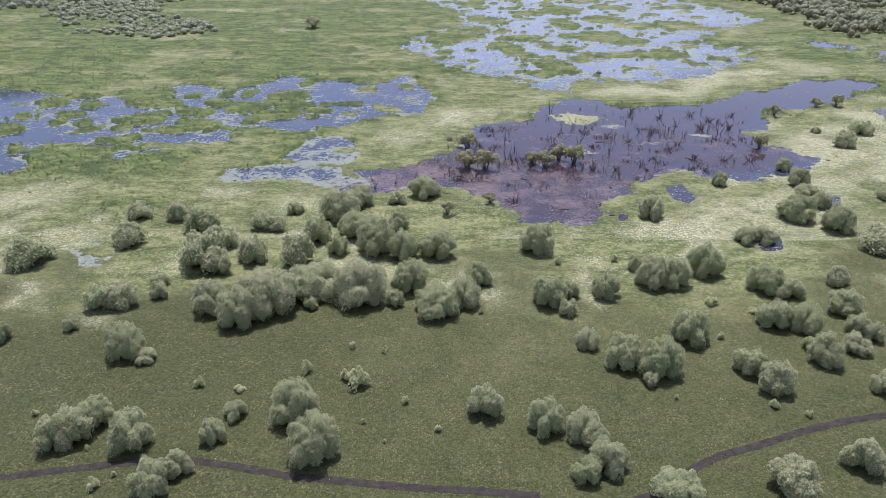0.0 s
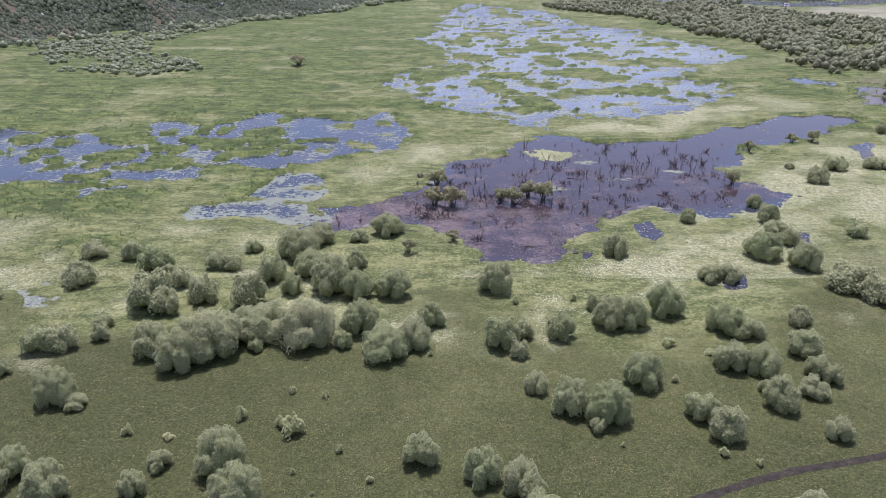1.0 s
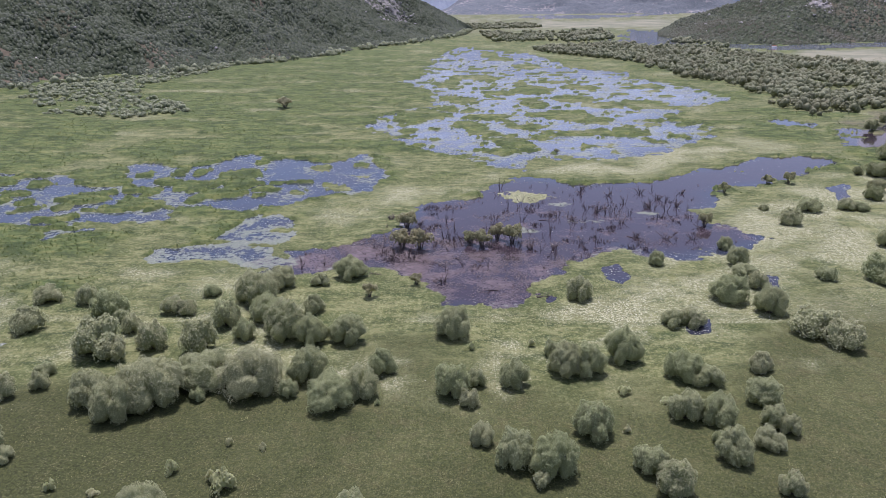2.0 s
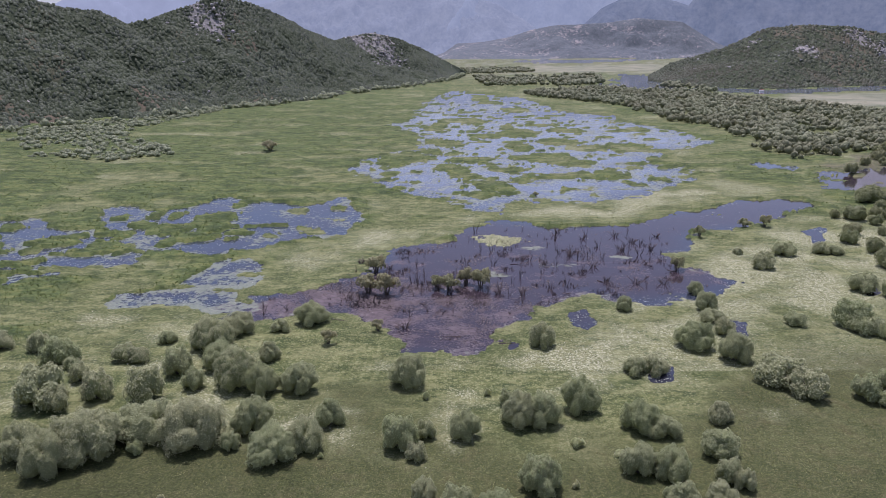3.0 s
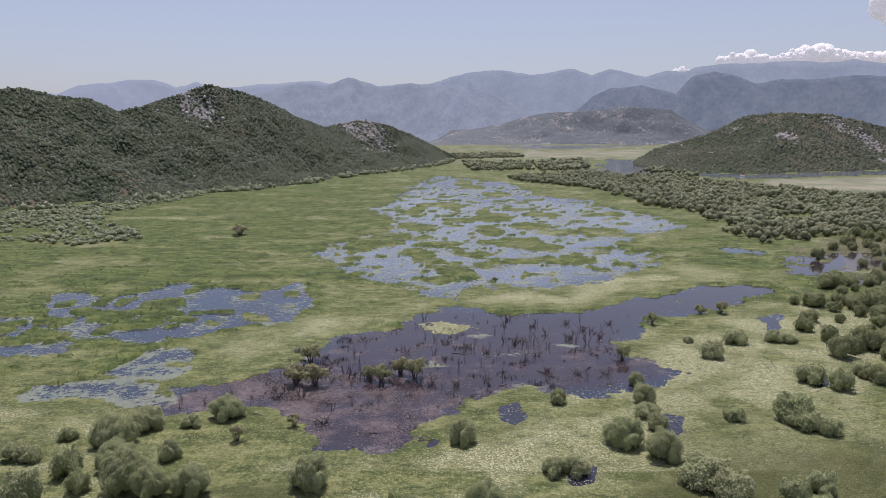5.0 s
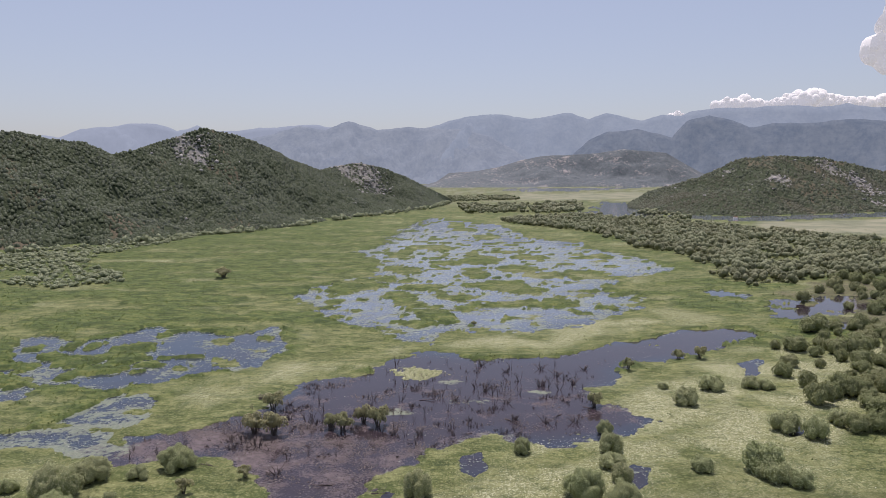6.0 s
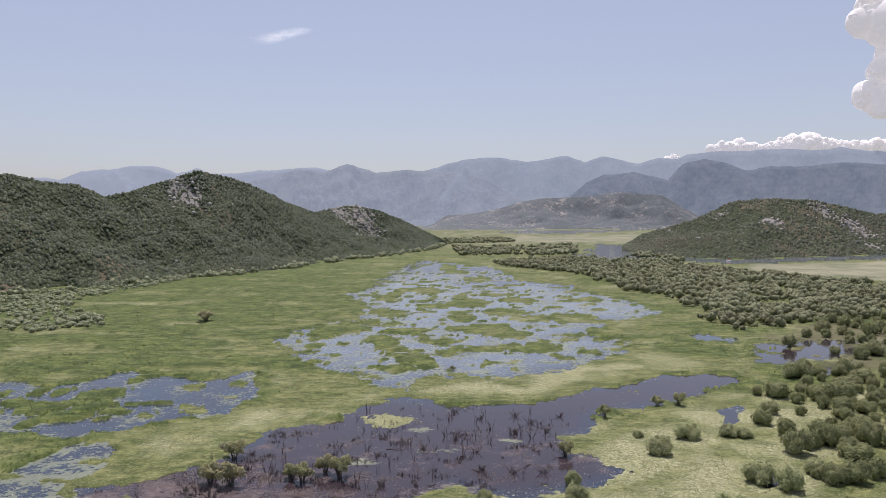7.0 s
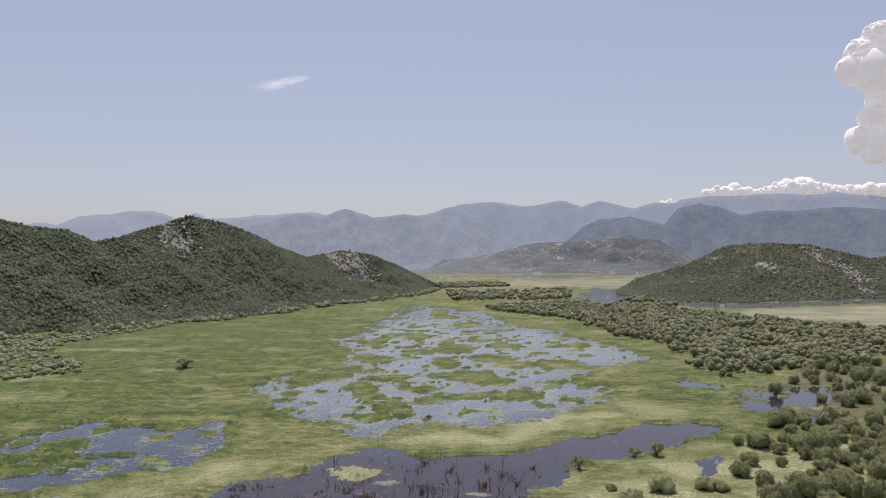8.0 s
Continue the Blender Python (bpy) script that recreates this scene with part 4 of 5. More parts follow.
C_RIDGE = [(-282, 4455, 269), (-140, 4464, 333), (2, 4468, 368), (126, 4467, 403), (251, 4463, 409), (356, 4457, 415), (427, 4452, 400), (531, 4442, 388), (636, 4429, 404),
           (773, 4409, 412), (874, 4391, 372), (974, 4371, 405), (1073, 4349, 388), (1170, 4325, 358), (1297, 4290, 399), (1389, 4262, 386), (1451, 4242, 411), (1570, 4201, 424),
           (1714, 4146, 425), (1851, 4087, 418), (1983, 4026, 422), (2084, 3976, 407), (2182, 3925, 423), (2275, 3872, 396), (2382, 3809, 375), (2649, 3631, 372), (2984, 3365, 279)]
D_RIDGE = [(641, 3620, 138), (725, 3605, 217), (808, 3589, 255), (942, 3558, 267), (1046, 3530, 245), (1110, 3511, 221), (1174, 3491, 298), (1272, 3458, 322), (1367, 3422, 297),
           (1437, 3395, 262), (1527, 3356, 273), (1635, 3306, 276), (1837, 3201, 283), (1962, 3128, 267), (2181, 2982, 267), (2456, 2764, 194)]
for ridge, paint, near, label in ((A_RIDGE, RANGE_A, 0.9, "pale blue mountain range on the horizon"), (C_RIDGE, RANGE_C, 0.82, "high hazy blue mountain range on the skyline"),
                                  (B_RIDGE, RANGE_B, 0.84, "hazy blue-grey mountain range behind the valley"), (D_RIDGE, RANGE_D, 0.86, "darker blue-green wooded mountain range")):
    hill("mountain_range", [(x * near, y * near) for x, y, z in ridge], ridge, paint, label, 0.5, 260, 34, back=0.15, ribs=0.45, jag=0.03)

# ---- willows ----


def crown_meshes(seed, lobes=15, leaves=1100, sparse=False, size=0.085, point=0.0):
    """A dome of leafy lobes, one metre in radius and one high: the inner foliage and the sprays of leaves."""
    rng = np.random.RandomState(seed)
    centres, radii = [], []
    domes = max(5, min(20 if lobes > 150 else 11, lobes // 6))
    for i in range(domes):
        a = i * 2.399 + rng.uniform(-0.5, 0.5)
        up = ((i + rng.uniform(0.1, 0.7)) / domes) ** 1.1
        out = math.sqrt(max(0.0, 1 - up ** 2.2)) * rng.uniform(0.5, 0.68)
        c = np.array((out * math.cos(a), out * math.sin(a), 0.2 + 0.46 * up + rng.uniform(-0.05, 0.05)))
        r = rng.uniform(0.28, 0.37) * (0.8 if sparse else 1.0) * (11 / max(domes, 8)) ** 0.3
        centres.append(c)
        radii.append(r)
        for j in range(lobes // domes - 1):
            d = rng.normal(0, 1, 3) + c * (1.3, 1.3, 0.6) + (0, 0, 0.35)
            d /= np.linalg.norm(d)
            centres.append(c + d * r * rng.uniform(0.8, 1.0))
            radii.append(r * rng.uniform(0.24, 0.42))
    centres, radii, lobes = np.array(centres), np.array(radii), len(radii)
    inner = Heap()
    v, f = BALL4 if lobes > 60 else BALL3 if lobes > 30 else BALL2
    heart = np.array((0.0, 0.0, 0.3))
    off = centres - heart
    mid = v @ off.T
    gap = radii[None] ** 2 - ((off ** 2).sum(1)[None] - mid ** 2)
    reach = np.where(gap > 0, mid + np.sqrt(np.maximum(gap, 0)), 0.25).max(1)
    p = heart + v * np.maximum(reach, 0.3)[:, None] * (0.86 + 0.07 * rng.normal(0, 1, (len(v), 1)).clip(-1.6, 1.6))
    p[:, 2] = np.maximum(p[:, 2], 0.015)
    p[:, :2] *= 1 - point * p[:, 2:].clip(0, 1)
    inner.add(p, f)
    which = rng.choice(lobes, leaves * 3, p=radii ** 2 / (radii ** 2).sum())
    d = rng.normal(0, 1, (leaves * 3, 3))
    d /= np.linalg.norm(d, axis=1)[:, None]
    d[:, 2] = np.where(d[:, 2] < -0.5, -d[:, 2], d[:, 2])
    q = centres[which] + d * (radii[which] * rng.uniform(0.84, 1.1, leaves * 3))[:, None]
    depth = (np.linalg.norm(q[:, None, :] - centres[None], axis=2) / radii[None]).min(1)
    keep = (depth > 0.85) & (q[:, 2] > 0.02)
    q, d = q[keep][:leaves], d[keep][:leaves]
    q[:, :2] *= 1 - point * q[:, 2:].clip(0, 1)
    leafy = Heap()
    leafy.add(*sprays(rng, q, d * 0.8 + (0, 0, 0.65), size, 0.7))
    return inner, leafy


def stems_mesh(seed, count, spread, top):
    rng = np.random.RandomState(seed)
    heap = Heap()
    for i in range(count):
        a = math.tau * (i + rng.uniform(-0.3, 0.3)) / count
        e = np.array([math.cos(a) * spread, math.sin(a) * spread, top])
        mid = e * (0.45, 0.45, 0.55) + rng.normal(0, 0.03, 3)
        tube(heap, [(math.cos(a) * 0.05, math.sin(a) * 0.05, -0.12), mid, e], [0.05, 0.034, 0.015])
    return heap.mesh("trunk", True)


def willow(seed, label, stems=5, paint=WILLOW, within=WILLOW_INNER_SHADE, **how):
    """A willow bush: several stems from one stool under a dome of leaves."""
    root = thing("willow_bush", None, None, label, "bush")
    inner, leafy = crown_meshes(seed, **how)
    thing("trunk", stems_mesh(seed, stems, 0.5, 0.6), BARK, parent=root)
    crown = thing("crown", leafy.mesh("crown"), paint, parent=root)
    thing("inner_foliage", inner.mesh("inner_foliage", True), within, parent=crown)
    return root


def at(x, y, wide, tall, turn, z=None):
    if z is None:
        z = float(floor_height(np.array([x]), np.array([y]))[0][0])
        z = max(z, -0.15)
    return Matrix.Translation((x, y, z)) @ Matrix.Rotation(turn, 4, "Z") @ Matrix.Diagonal((wide, wide * 1.0, tall, 1))


FULL = "rounded silvery green willow bush standing in the grass"
large = [willow(140 + i, FULL, 7, lobes=190, leaves=15000, size=0.0135) for i in range(4)]
close = [willow(100 + i, FULL, lobes=100, leaves=5600, size=0.0235) for i in range(6)]
kinds = [willow(120 + i, FULL, lobes=56, leaves=2400, size=0.036) for i in range(6)]
far = [willow(160 + i, FULL, 5, OLIVE, OLIVE_INNER_SHADE, lobes=48, leaves=1800, size=0.04) for i in range(6)]
young = [willow(200 + i, "young pale green willow shoot in the meadow", 3, YOUNG, YOUNG, lobes=20, leaves=600, size=0.07, point=0.5) for i in range(3)]
airy = [willow(300 + i, "thin-crowned willow standing in flooded marsh water", 6, AIRY, AIRY, lobes=24, leaves=900, sparse=True, size=0.06) for i in range(3)]


def lift_airy(root):
    """Raises a flooded willow's crown on bare stems."""
    for ob in root.children:
        if ob.name.startswith("crown"):
            ob.location.z, ob.scale.z = 0.26, 0.76
        else:
            ob.scale = (1.0, 1.0, 1.0)


for root in airy:
    lift_airy(root)
turns = random.Random(5)
placed = [(x, y) for places in (SHORE_WILLOWS, COPSE_WILLOWS, WOOD_EDGE_WILLOWS) for x, y, r, h in places]
DENSE_COPSE = []
for i in range(400):
    x, y, r = turns.uniform(170, 310), turns.uniform(235, 360), turns.uniform(1.6, 3.2)
    if len(DENSE_COPSE) < 34 and float(inside(GLADE, np.array([x]), np.array([y]))[0]) > 0 and all(math.hypot(x - a, y - b) > 1.6 + 1.4 * r for a, b in placed):
        placed.append((x, y))
        DENSE_COPSE.append((x, y, r, r * turns.uniform(1.3, 1.9)))
for i in range(1400):
    x, y, r = turns.uniform(110, 260), turns.uniform(130, 262), turns.uniform(1.3, 2.9)
    if len(DENSE_COPSE) < 92 and float(inside(COPSE, np.array([x]), np.array([y]))[0]) > 0 and all(math.hypot(x - a, y - b) > 1.4 + 1.25 * r for a, b in placed):
        placed.append((x, y))
        DENSE_COPSE.append((x, y, r, r * turns.uniform(1.3, 1.9)))
GROUPS = ((DENSE_COPSE, far, "dense willow copse by the wood"), (MEADOW_WILLOWS, close, "willows on the near meadow"), (SAPLINGS, young, "willow shoots on the meadow"), (WEST_WILLOWS, kinds, "willows on the western marsh"),
          (THICKET_WILLOWS, close, "willow thicket before the pool"), (MIDDLE_WILLOWS, close, "willows south of the pool"), (EAST_WILLOWS, close, "willows east of the pool"),
          (FLOODED_WILLOWS, airy, "willows in the flooded pool"), (SHORE_WILLOWS, kinds, "willows on the eastern shore"), (COPSE_WILLOWS, far, "willow copse by the wood"),
          (WOOD_EDGE_WILLOWS, far, "willows at the edge of the wood"))
for places, models, group in GROUPS:
    for i, (x, y, r, h) in enumerate(places):
        r = r * 1.2 if places in (THICKET_WILLOWS, FLOODED_WILLOWS) else r
        r, h = (r * 1.25, h * 1.1) if places is WEST_WILLOWS else (r, h * 1.3) if places is FLOODED_WILLOWS else (r, h)
        pick = large if models is close and r > 2.6 else kinds if models is close and r < 1.35 else models
        model = pick[turns.randrange(len(pick))]
        ob = copy_thing(model, at(x, y, r * 1.1, min(h, 1.85 * r) * 0.97, turns.uniform(0, math.tau)))
        ob["group"] = group
        if r > 2.9:
            ob["label"] = "large spreading silvery green willow bush with dense crown"
        elif r < 1.3 and models in (kinds, close, far):
            ob["label"] = "small rounded green willow bush in the marsh"
for root in large + close + kinds + far + young + airy:
    for ob in (*root.children_recursive, root):
        bpy.data.objects.remove(ob)

# ---- dead shrubs in the dark pool ----


def dead_shrub(seed, most=7):
    """A drowned shrub: bare forked stems fanning out of the water."""
    rng = np.random.RandomState(seed)
    root = thing("dead_shrub", None, None, "bare dead shrub with forked grey stems in dark water", "dead shrub")
    for i in range(rng.randint(most - 4, most)):
        a, lean, tall = rng.uniform(0, math.tau), rng.uniform(0.08, 0.55), rng.uniform(1.2, 3.2)
        heap, p, pts = Heap(), np.array([math.cos(a) * 0.12, math.sin(a) * 0.12, -0.4]), []
        for s in range(5):
            pts.append(p.copy())
            p = p + np.array([math.cos(a) * lean, math.sin(a) * lean, 1.0]) * tall / 4 + rng.normal(0, 0.07, 3)
        tube(heap, pts, [0.062, 0.05, 0.04, 0.028, 0.012], 5)
        for j in (2, 3):
            if rng.rand() < 0.8:
                b = a + rng.uniform(-1.4, 1.4)
                e = pts[j] + np.array([math.cos(b) * 0.5, math.sin(b) * 0.5, rng.uniform(0.4, 0.9)]) * rng.uniform(0.6, 1.1)
                tube(heap, [pts[j], (pts[j] + e) / 2 + rng.normal(0, 0.05, 3), e], [0.036, 0.026, 0.01], 4)
        thing("stem", heap.mesh("stem", True), DEAD, parent=root)
    return root


models = [dead_shrub(400 + i) for i in range(7)]
places = list(SNAGS)
more = random.Random(9)
while len(places) < 78:
    x, y = more.gauss(42, 17), more.gauss(172, 14)
    if float(inside(DARK_POOL, np.array([x]), np.array([y]))[0]) > 3:
        places.append((x, y))
while len(places) < 100:
    x, y = more.gauss(-2, 9), more.gauss(146, 8)
    if float(inside(DARK_POOL, np.array([x]), np.array([y]))[0]) > 2:
        places.append((x, y))
for x, y in places:
    s = more.uniform(0.55, 1.15)
    ob = copy_thing(models[more.randrange(7)], pose(x, y, 0, more.uniform(-8, 8), more.uniform(-8, 8), more.uniform(0, 360)) @ Matrix.Scale(s, 4))
    ob["group"] = "dead shrubs in the pool"
bushy = [dead_shrub(450 + i, 13) for i in range(4)]
for x, y in BRUSH:
    ob = copy_thing(bushy[more.randrange(4)], pose(x, y, 0, 0, 0, more.uniform(0, 360)) @ Matrix.Diagonal((1.5, 1.5, more.uniform(0.5, 0.8), 1)))
    ob["group"], ob["label"] = "dead shrubs in the pool", "low tangle of many dead brown stems in dark water"


def fallen_branch(x, y, seed):
    """A bleached branch that lies in the water, its forks in the air."""
    rng = np.random.RandomState(seed)
    root = thing("fallen_branch", None, None, "bleached fallen branch lying in the dark pool", "branch", "fallen branches in the pool")
    root.location, root.rotation_euler = (x, y, 0), (0, 0, rng.uniform(0, math.tau))
    long_ = rng.uniform(2.2, 4.2)
    pts = np.array([(s * long_, rng.normal(0, 0.12), 0.05 + 0.35 * s * s) for s in np.linspace(0, 1, 6)])
    heap = Heap()
    tube(heap, pts, np.linspace(0.11, 0.03, 6), 6)
    thing("limb", heap.mesh("limb", True), DEAD, parent=root)
    for j in (1, 2, 3, 4):
        heap, side = Heap(), rng.choice([-1, 1])
        e = pts[j] + (rng.uniform(0.3, 0.8), side * rng.uniform(0.5, 1.1), rng.uniform(0.1, 0.9))
        tube(heap, [pts[j], (pts[j] + e) / 2 + rng.normal(0, 0.06, 3), e], [0.05, 0.035, 0.012], 5)
        thing("fork", heap.mesh("fork", True), DEAD, parent=root)


for i, (x, y) in enumerate(FALLEN):
    fallen_branch(x, y, 480 + i)
for root in models + bushy:
    for ob in (*root.children_recursive, root):
        bpy.data.objects.remove(ob)

# ---- woods of the valley, too many to count ----


def wood(name, outline, apart, low, high, label, seed, thin=-0.5, leaves=26, tall=1.5, paint=WOODLAND, away=None):
    """A belt of small trees: each a lumpy core clad in leaf sprays."""
    rng = np.random.RandomState(seed)
    xs, ys_ = zip(*outline)
    nx, ny = int((max(xs) - min(xs)) / apart), int((max(ys_) - min(ys_)) / apart)
    gx, gy = np.meshgrid(np.arange(nx), np.arange(ny))
    x = min(xs) + (gx.ravel() + rng.uniform(-0.48, 0.48, nx * ny)) * apart
    y = min(ys_) + (gy.ravel() + rng.uniform(-0.48, 0.48, nx * ny)) * apart
    keep = (inside(outline, x, y) + 8 * fbm(x, y, 30, 3, 3) > 0) & (fbm(x, y, 40, 13, 3) > thin)
    if away is not None:
        keep &= inside(away, x, y) < 1
    x, y = x[keep], y[keep]
    n = len(x)
    r = rng.uniform(low, high, n) * (1 + 0.35 * fbm(x, y, 35, 23, 3))
    h = r * tall * rng.uniform(0.8, 1.25, n)
    heap, (v, f) = Heap(), BALL1
    for lobe in range(3):
        a, o = rng.uniform(0, math.tau, n), rng.uniform(0.15, 0.42, n) * r
        s = rng.uniform(0.5, 0.72, n)
        c = np.stack([x + np.cos(a) * o, y + np.sin(a) * o, h * rng.uniform(0.38, 0.6, n)], 1)
        half = np.stack([r * s, r * s, h * s * 0.62], 1)
        body = c[:, None] + v[None] * (1 + rng.normal(0, 0.13, (n, len(v), 1))) * half[:, None] * 0.9
        body[..., 2] = np.maximum(body[..., 2], 0.02)
        heap.add(body.reshape(-1, 3), (f[None] + np.arange(n)[:, None, None] * len(v)).reshape(-1, 3))
        d = rng.normal(0, 1, (n, leaves, 3))
        d /= np.linalg.norm(d, axis=2)[..., None]
        d[..., 2] = np.abs(d[..., 2]) * 1.1 - 0.25
        q = c[:, None] + d * half[:, None]
        q[..., 2] = np.maximum(q[..., 2], 0.1)
        heap.add(*sprays(rng, q.reshape(-1, 3), d.reshape(-1, 3) * 0.8 + (0, 0, 0.6), np.repeat(r * 0.16, leaves)[:, None]))
    thing(name, heap.mesh(name), paint, label, "woodland", kind="stuff")


wood("flooded_woodland", FOREST, 4.8, 1.6, 3.5, "dense grey-green willow woodland along the flooded shore", 31, thin=-0.3, leaves=13, tall=1.7, away=WOOD_POND)
EAST_WOOD = [(160, 140), (240, 120), (420, 300), (500, 500), (424, 487), (300, 300), (215, 250), (180, 215)]
wood("flooded_woodland", EAST_WOOD, 5.6, 1.8, 3.5, "open willow woodland on the marsh edge", 37, thin=-0.25, leaves=13)
wood("bank_woodland", BANK, 4.2, 1.1, 2.7, "belt of low pale willows along the foot of the hill", 33, thin=-0.26, leaves=16, tall=1.15, paint=PALE_WOODLAND)
foot = along([(x, y) for x, y in LEFT_FOOT], 40)
FOOT_BELT = [(x - 4, y + 6) for x, y in foot] + [(x + 7, y - 7) for x, y in foot[::-1]]
wood("bank_woodland", FOOT_BELT, 6.2, 1.8, 4.2, "line of pale willows along the foot of the hill", 39, thin=-0.12, leaves=18, tall=1.5, paint=PALE_WOODLAND)
for zone, seed in ((STRIP_B, 71), (STRIP_D, 73), (STRIP_E, 75)):
    wood("far_woodland", zone, 9.0, 2.6, 5.0, "strips of willows across the far marsh", seed, thin=-0.2, leaves=6)
wood("far_woodland", STRIP, 8.0, 3.0, 5.0, "strips of willows across the far marsh", 35, thin=-0.05, leaves=6)


def scrub(name, v, bare, count, low, high, label, seed, paint=SCRUB):
    """Scrub over a hillside, thinner where rock is bare, and rocks between."""
    rng = np.random.RandomState(seed)
    n, m = v.shape[:2]
    i, j = rng.randint(0, n - 1, count), rng.randint(0, m - 1, count)
    a, b = rng.rand(count, 1), rng.rand(count, 1)
    p = (v[i, j] * (1 - a) + v[i + 1, j] * a) * (1 - b) + (v[i, j + 1] * (1 - a) + v[i + 1, j + 1] * a) * b
    keep = (bare[i, j] * 4 + 0.5 * fbm(p[:, 0], p[:, 1], 30, 3, 4) < rng.uniform(0.2, 0.9, count)) & (p[:, 2] > 0.5)
    p = p[keep]
    k = len(p)
    r = rng.uniform(low, high, k)
    ring = np.arange(5) * math.tau / 5 + rng.uniform(0, math.tau, (k, 1))
    wide_, tall_ = r[:, None] * rng.uniform(0.7, 1.3, (k, 5)), r * rng.uniform(0.6, 1.05, k)
    low_ = np.stack([np.cos(ring) * wide_, np.sin(ring) * wide_, -0.5 * r[:, None] + 0 * ring], -1)
    high_ = np.stack([np.cos(ring + 0.6) * wide_ * 0.62, np.sin(ring + 0.6) * wide_ * 0.62, tall_[:, None] * rng.uniform(0.55, 0.9, (k, 5))], -1)
    top_ = np.stack([rng.normal(0, 0.15, k) * r, rng.normal(0, 0.15, k) * r, tall_], -1)[:, None]
    body = np.concatenate([low_, high_, top_], 1) + p[:, None]
    f = [(q, (q + 1) % 5, 5 + q) for q in range(5)] + [((q + 1) % 5, 5 + (q + 1) % 5, 5 + q) for q in range(5)] + [(5 + q, 5 + (q + 1) % 5, 10) for q in range(5)]
    heap = Heap()
    heap.add(body.reshape(-1, 3), (np.array(f)[None] + np.arange(k)[:, None, None] * 11).reshape(-1, 3))
    thing(name, heap.mesh(name), paint, label, "scrub", kind="stuff")


def outcrops(v, bare, count, low, high, label, seed):
    rng = np.random.RandomState(seed)
    i, j = np.nonzero((bare > 0.06) | ((rng.rand(*bare.shape) < 0.012) & (v[..., 2] > 8)))
    pick = rng.choice(len(i), min(count, len(i)), False)
    p = v[i[pick], j[pick]] + rng.normal(0, 1.0, (len(pick), 3)) * (2, 2, 0.3)
    bv, bf = BALL1
    r = rng.uniform(low, high, len(p))
    body = bv[None] * (1 + rng.normal(0, 0.3, (len(p), len(bv), 1))) * np.stack([r, r, r * rng.uniform(0.4, 0.9, len(p))], 1)[:, None, :] + p[:, None, :]
    heap = Heap()
    heap.add(body.reshape(-1, 3), (bf[None] + np.arange(len(p))[:, None, None] * len(bv)).reshape(-1, 3))
    thing("rock_outcrop", heap.mesh("rock_outcrop"), ROCK, label, "rocks", kind="stuff")


scrub("hillside_scrub", left_v[:, :94], left_bare, 36000, 0.9, 2.2, "dense dark green scrub over the steep hillside", 41)
scrub("hillside_scrub", right_v[:, :74], right_bare, 12000, 1.2, 2.8, "dark scrub over the low river hill", 43, HAZED_SCRUB)
outcrops(left_v, left_bare, 420, 0.8, 2.6, "pale limestone crags breaking through the scrub", 45)
outcrops(right_v, right_bare, 330, 0.8, 2.6, "scattered pale limestone rocks on the hill", 47)

# ---- reeds, grass, flowers and lily pads ----


def blades(name, x, y, z, tall, half, paint, label, category, seed, each=3):
    """Tufts of upright blades."""
    rng = np.random.RandomState(seed)
    n = len(x)
    a = rng.uniform(0, math.tau, (n, each))
    base = np.stack([x[:, None] + rng.normal(0, 1, (n, each)) * half, y[:, None] + rng.normal(0, 1, (n, each)) * half, np.repeat(z[:, None], each, 1)], -1)
    side = np.stack([np.cos(a), np.sin(a), 0 * a], -1) * half * 0.55
    tip = base + np.stack([rng.normal(0, 0.55, (n, each)), rng.normal(0, 0.55, (n, each)), rng.uniform(0.5, 1.1, (n, each))], -1) * tall
    v = np.stack([base - side, base + side, tip], 2).reshape(-1, 3)
    thing(name, mesh_of(name, v, np.arange(len(v)).reshape(-1, 3)), paint, label, category, kind="stuff")


def spread(count, seed, near=46, far=260, power=1.4):
    """Places over the marsh, closer together near the start of the way."""
    rng = np.random.RandomState(seed)
    y = near + (far - near) * rng.rand(count) ** power
    x = 26 + rng.uniform(-0.85, 1.0, count) * (y + 55)
    return x, y, rng


x, y, rng = spread(70000, 51, 44, 150)
z, g = floor_height(x, y)
ok = (z > 0.05) & (g["pale"] + g["deep_tone"] < rng.rand(len(x)))
blades("meadow_grass", x[ok], y[ok], z[ok] - 0.03, 0.17, 0.075, GRASS, "tufted olive green meadow grass", "grass", 53)
x, y, rng = spread(26000, 65, 45, 112, 1.0)
z, g = floor_height(x, y)
ok = (z > 0.2) & (fbm(x, y, 7, 89, 4, 0.6) > 0.22)
blades("sedge_tufts", x[ok], y[ok], z[ok] - 0.03, 0.16, 0.1, SEDGE, "pale tufts of sedge scattered over the meadow", "sedge", 69)
x, y, rng = spread(100000, 55, 46, 230)
z, g = floor_height(x, y)
ok = (z > 0.05) & (rng.rand(len(x)) < 0.0003 + 0.9 * g["pale"])
x, y, z = x[ok], y[ok], z[ok]
v, f = sprays(rng, np.stack([x, y, z + 0.22], 1), np.tile((0.0, 0.0, 1.0), (len(x), 1)), 0.062, 0.4)
thing("marsh_flowers", mesh_of("marsh_flowers", v, f), FLOWER, "drifts of small white and yellow marsh flowers", "flowers", kind="stuff")
x, y, rng = spread(170000, 57, 100, 640, 1.5)
z, g = floor_height(x, y)
ok = (z > 0.03) & (rng.rand(len(x)) < 0.7 * g["reed"])
blades("reed_bed", x[ok], y[ok], z[ok] - 0.1, 0.55, 0.18, REED, "green reed beds along the pools", "reeds", 59)
x, y, rng = spread(150000, 67, 108, 560, 1.2)
z, g = floor_height(x, y)
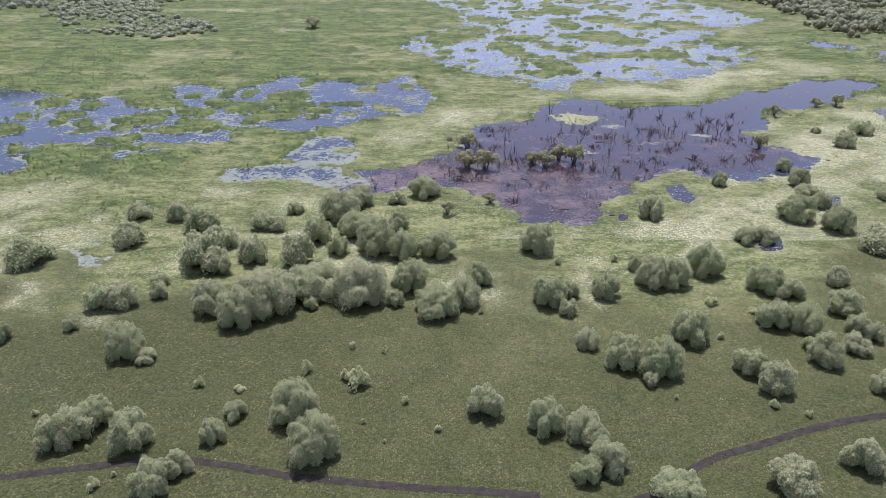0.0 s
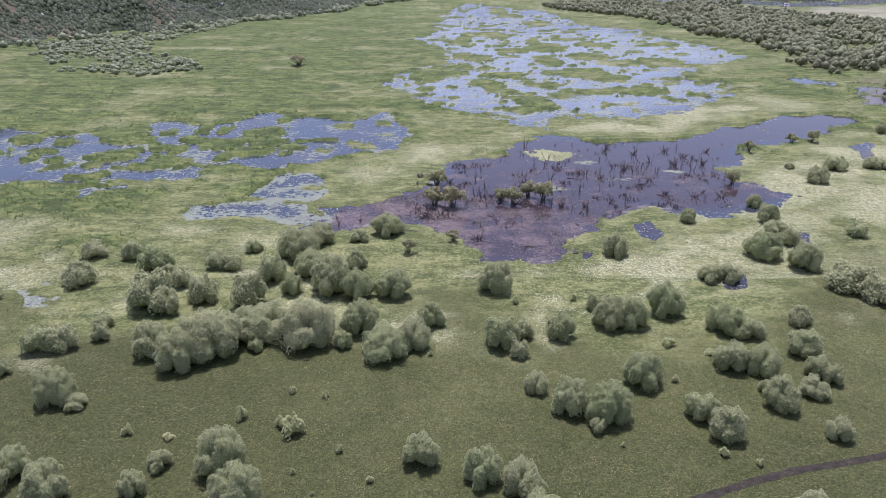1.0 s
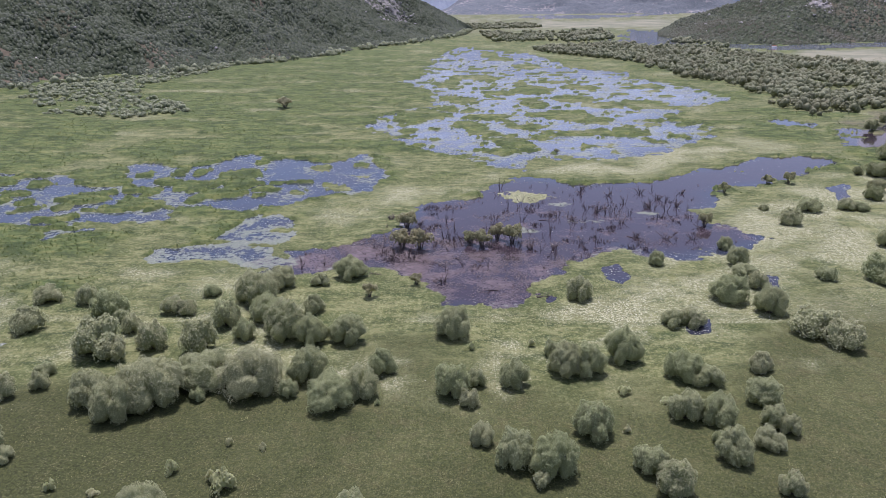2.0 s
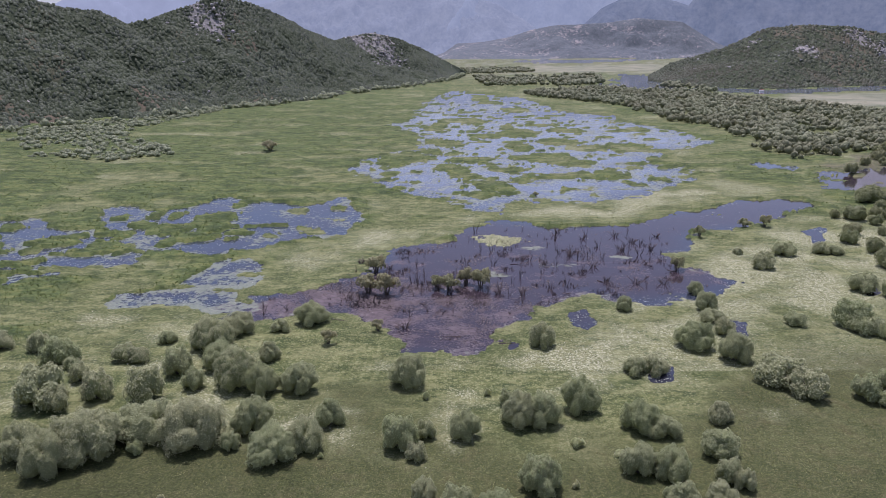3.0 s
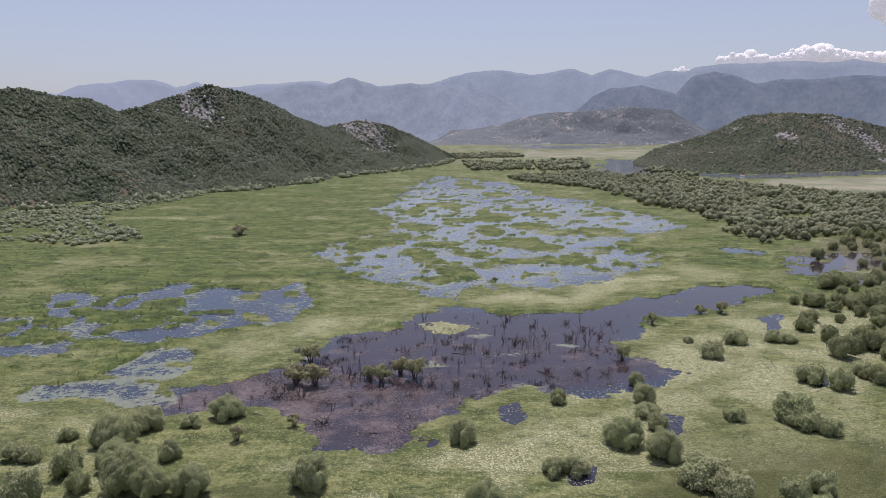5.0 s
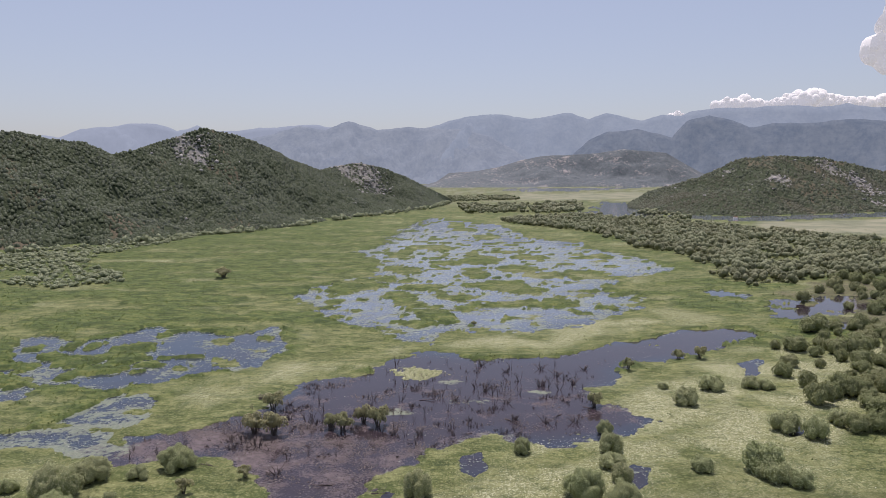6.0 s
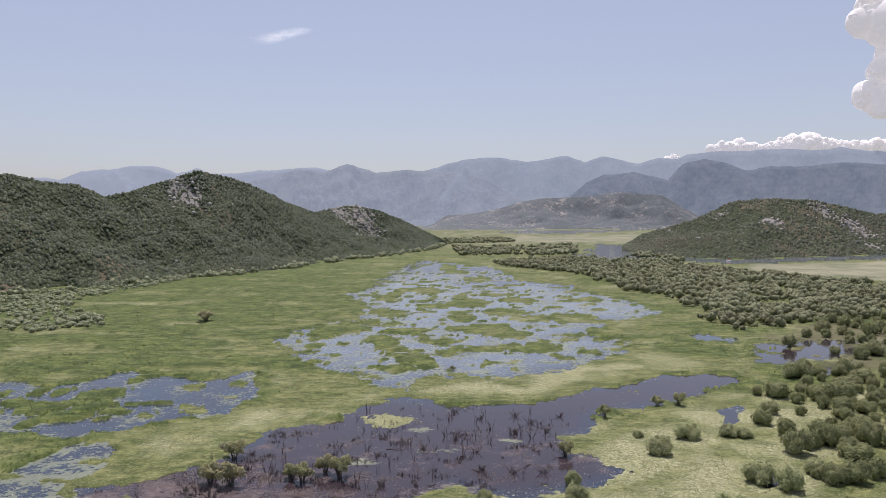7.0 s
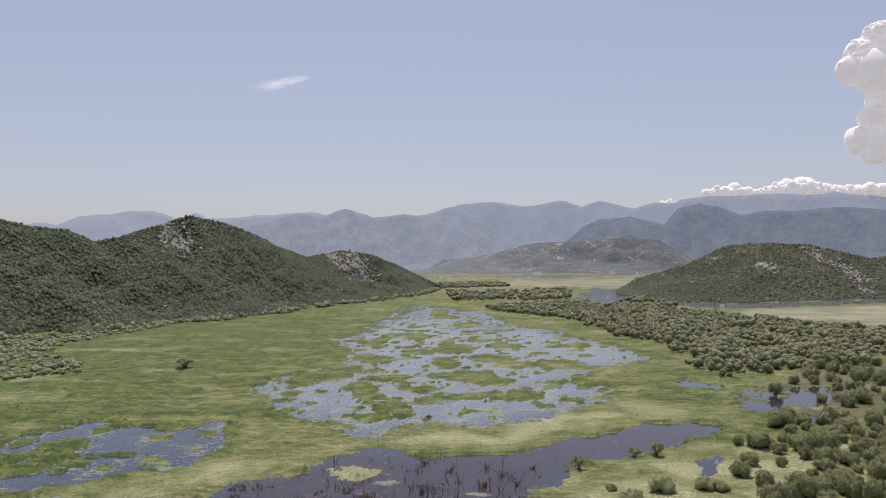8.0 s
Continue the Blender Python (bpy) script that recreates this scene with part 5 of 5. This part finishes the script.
ok = (z > 0.05) & (rng.rand(len(x)) > 0.6 * g["reed"]) & (fbm(x, y, 11, 87, 3) > -0.15)
x, y, z = x[ok], y[ok], z[ok]
v, f = sprays(rng, np.stack([x, y, z + 0.05], 1), np.tile((0.0, -0.15, 1.0), (len(x), 1)), 0.06 + 0.0006 * y[:, None], 0.4)
thing("marsh_tussocks", mesh_of("marsh_tussocks", v, f), TUSSOCK, "mottled yellow and green sedge tussocks across the marsh", "tussocks", kind="stuff")
x, y, rng = spread(190000, 61, 95, 420, 1.3)
w, lil = pools(x, y)
ok = (w > 0.1) & (lil + 0.9 * fbm(x, y, 9, 83, 4, 0.65) + 0.35 * (w < 3) > rng.uniform(0.3, 0.9, len(x))) & ((inside(DARK_POOL, x, y) < 0) | (rng.rand(len(x)) < 0.2))
x, y = x[ok], y[ok]
v, f = sprays(rng, np.stack([x, y, np.full(len(x), 0.06)], 1), np.tile((0.0, 0.0, 1.0), (len(x), 1)), 0.12, 0.12)
thing("lily_pads", mesh_of("lily_pads", v, f), PADS, "rafts of pale floating lily pads on the pools", "lily pads", kind="stuff")

x, y = rng.normal(22, 30, 9000), rng.normal(155, 20, 9000)
deep = inside(DARK_POOL, x, y)
ok = (deep > 0.5) & (fbm(x, y, 9, 97, 3) + 0.25 * fbm(x, y, 3, 99, 2) > 0.27)
blades("drowned_twigs", x[ok], y[ok], np.full(ok.sum(), -0.05), 0.75, 0.12, DEAD, "thin drowned twigs sticking out of the dark pool", "twigs", 63, 4)

x, y = rng.normal(14, 36, 110000), rng.normal(150, 22, 110000)
deep = inside(DARK_POOL, x, y)
thick = fbm(x, y, 9, 107, 4, 0.6) + 0.5 * np.clip(1 - np.hypot((x - 12) / 34, (y - 130) / 22), 0, 1) + 0.55 * np.clip(1 - np.hypot((x + 12) / 26, (y - 146) / 16), 0, 1)
ok = (deep > 0.3) & (thick > rng.uniform(0.1, 0.9, len(x)))
x, y = x[ok], y[ok]
v, f = sprays(rng, np.stack([x, y, np.full(len(x), 0.07)], 1), np.tile((0.0, -0.3, 1.0), (len(x), 1)), 0.11, 0.5)
thing("water_weed", mesh_of("water_weed", v, f), WEED, "reddish brown water weed speckling the dark pool", "water weed", kind="stuff")

# ---- a lone hut by the river ----
root = thing("hut", None, None, "tiny white hut with a clay roof on the river bank", "hut")
root.location, root.scale = (346, 786, 0.25), (0.42, 0.42, 0.42)
v = np.array([(sx * 5, sy * 3.5, zz) for zz in (0, 3.4) for sx, sy in ((-1, -1), (1, -1), (1, 1), (-1, 1))], float)
thing("wall", mesh_of("wall", v, [(0, 1, 5, 4), (1, 2, 6, 5), (2, 3, 7, 6), (3, 0, 4, 7), (4, 5, 6, 7)]), WHITEWASH, parent=root)
v = np.array([(-5.4, -3.9, 3.404), (5.4, -3.9, 3.404), (5.4, 3.9, 3.404), (-5.4, 3.9, 3.404), (-5.4, 0, 5.2), (5.4, 0, 5.2)], float)
thing("roof", mesh_of("roof", v, [(0, 1, 5), (0, 5, 4), (2, 3, 4), (2, 4, 5), (0, 4, 3), (1, 2, 5), (0, 3, 2), (0, 2, 1)]), CLAY, parent=root)

# ---- clouds ----


def cumulus(centre, puffs, label, seed, small=4):
    """A heap of billows: (east, up, radius) about a centre."""
    rng = np.random.RandomState(seed)
    heap = Heap()

    def billow(centre_, r, level):
        v, f = (BALL3, BALL2, BALL2)[level]
        k = rng.uniform(0, 50)
        lump = 1 + 0.16 * fbm(v[:, 0] + k, v[:, 2] + v[:, 1] * 0.7 + k, 0.8, level, 3, 0.5)
        heap.add(centre_ + v * r * lump[:, None], f)
        if level < 2:
            for i in range((7, small)[level]):
                d = rng.normal(0, 1, 3) * (1, 1, 0.9)
                d[1] = -abs(d[1])
                d /= np.linalg.norm(d)
                billow(centre_ + d * r * rng.uniform(0.66, 0.86), r * rng.uniform(0.3, 0.5), level + 1)
    for e, u, r in puffs:
        billow(np.array(centre) + (e, rng.uniform(-0.3, 0.3) * r, u), r * 0.86, 0)
    thing("cloud", heap.mesh("cloud", True), CLOUD, label, "cloud")


cumulus((2500, 4090, 0), [(30, 1310, 120), (-60, 1230, 110), (-130, 1130, 100), (10, 1120, 170), (150, 1200, 220), (60, 980, 120), (160, 950, 180), (-20, 860, 100), (90, 780, 160), (-70, 730, 110),
                          (-10, 690, 120), (150, 700, 180), (330, 900, 260), (300, 1250, 220)], "towering white cumulus cloud with grey base", 1)
drift = random.Random(21)
BANK_PUFFS = []
for i in range(44):
    e = -470 + 25.5 * i + drift.uniform(-12, 12)
    top = 24 + 40 * math.exp(-((e + 330) / 110) ** 2) + 80 * math.exp(-((e - 90) / 150) ** 2) + 34 * math.exp(-((e - 480) / 180) ** 2)
    BANK_PUFFS.append((e, 425 + top * drift.uniform(0.3, 0.75), 24 + top * drift.uniform(0.3, 0.55)))
cumulus((2080, 4290, 0), BANK_PUFFS,
        "low bank of white cloud behind the mountains", 2, 0)
cumulus((1457, 4570, 0), [(-30, 408, 26), (10, 416, 30), (45, 405, 24)], "small white cloud peeping over the range", 3)
a, b = np.meshgrid(np.linspace(-1, 1, 60), np.linspace(-1, 1, 30))
veil = np.clip(1 - np.hypot(a, (b - 0.35 * np.sin(a * 2.2)) * 1.5), 0, 1) * np.clip(0.75 + 0.7 * fbm(a * 2, b * 2, 1.0, 5, 3, 0.5), 0, 1)
me = mesh_of("cloud", np.stack([-1052 + a * 215, 4638 + 40 * b + 25 * a * b, 1216 + b * 75 + 20 * a * a], -1).reshape(-1, 3),
             [(i * 60 + j, i * 60 + j + 1, i * 60 + j + 61, i * 60 + j + 60) for i in range(29) for j in range(59)], True)
give(me, "veil", np.clip(veil * 0.62, 0, 0.5))
thing("cloud", me, VEIL, "small wisp of thin white cloud in a pale sky", "cloud")
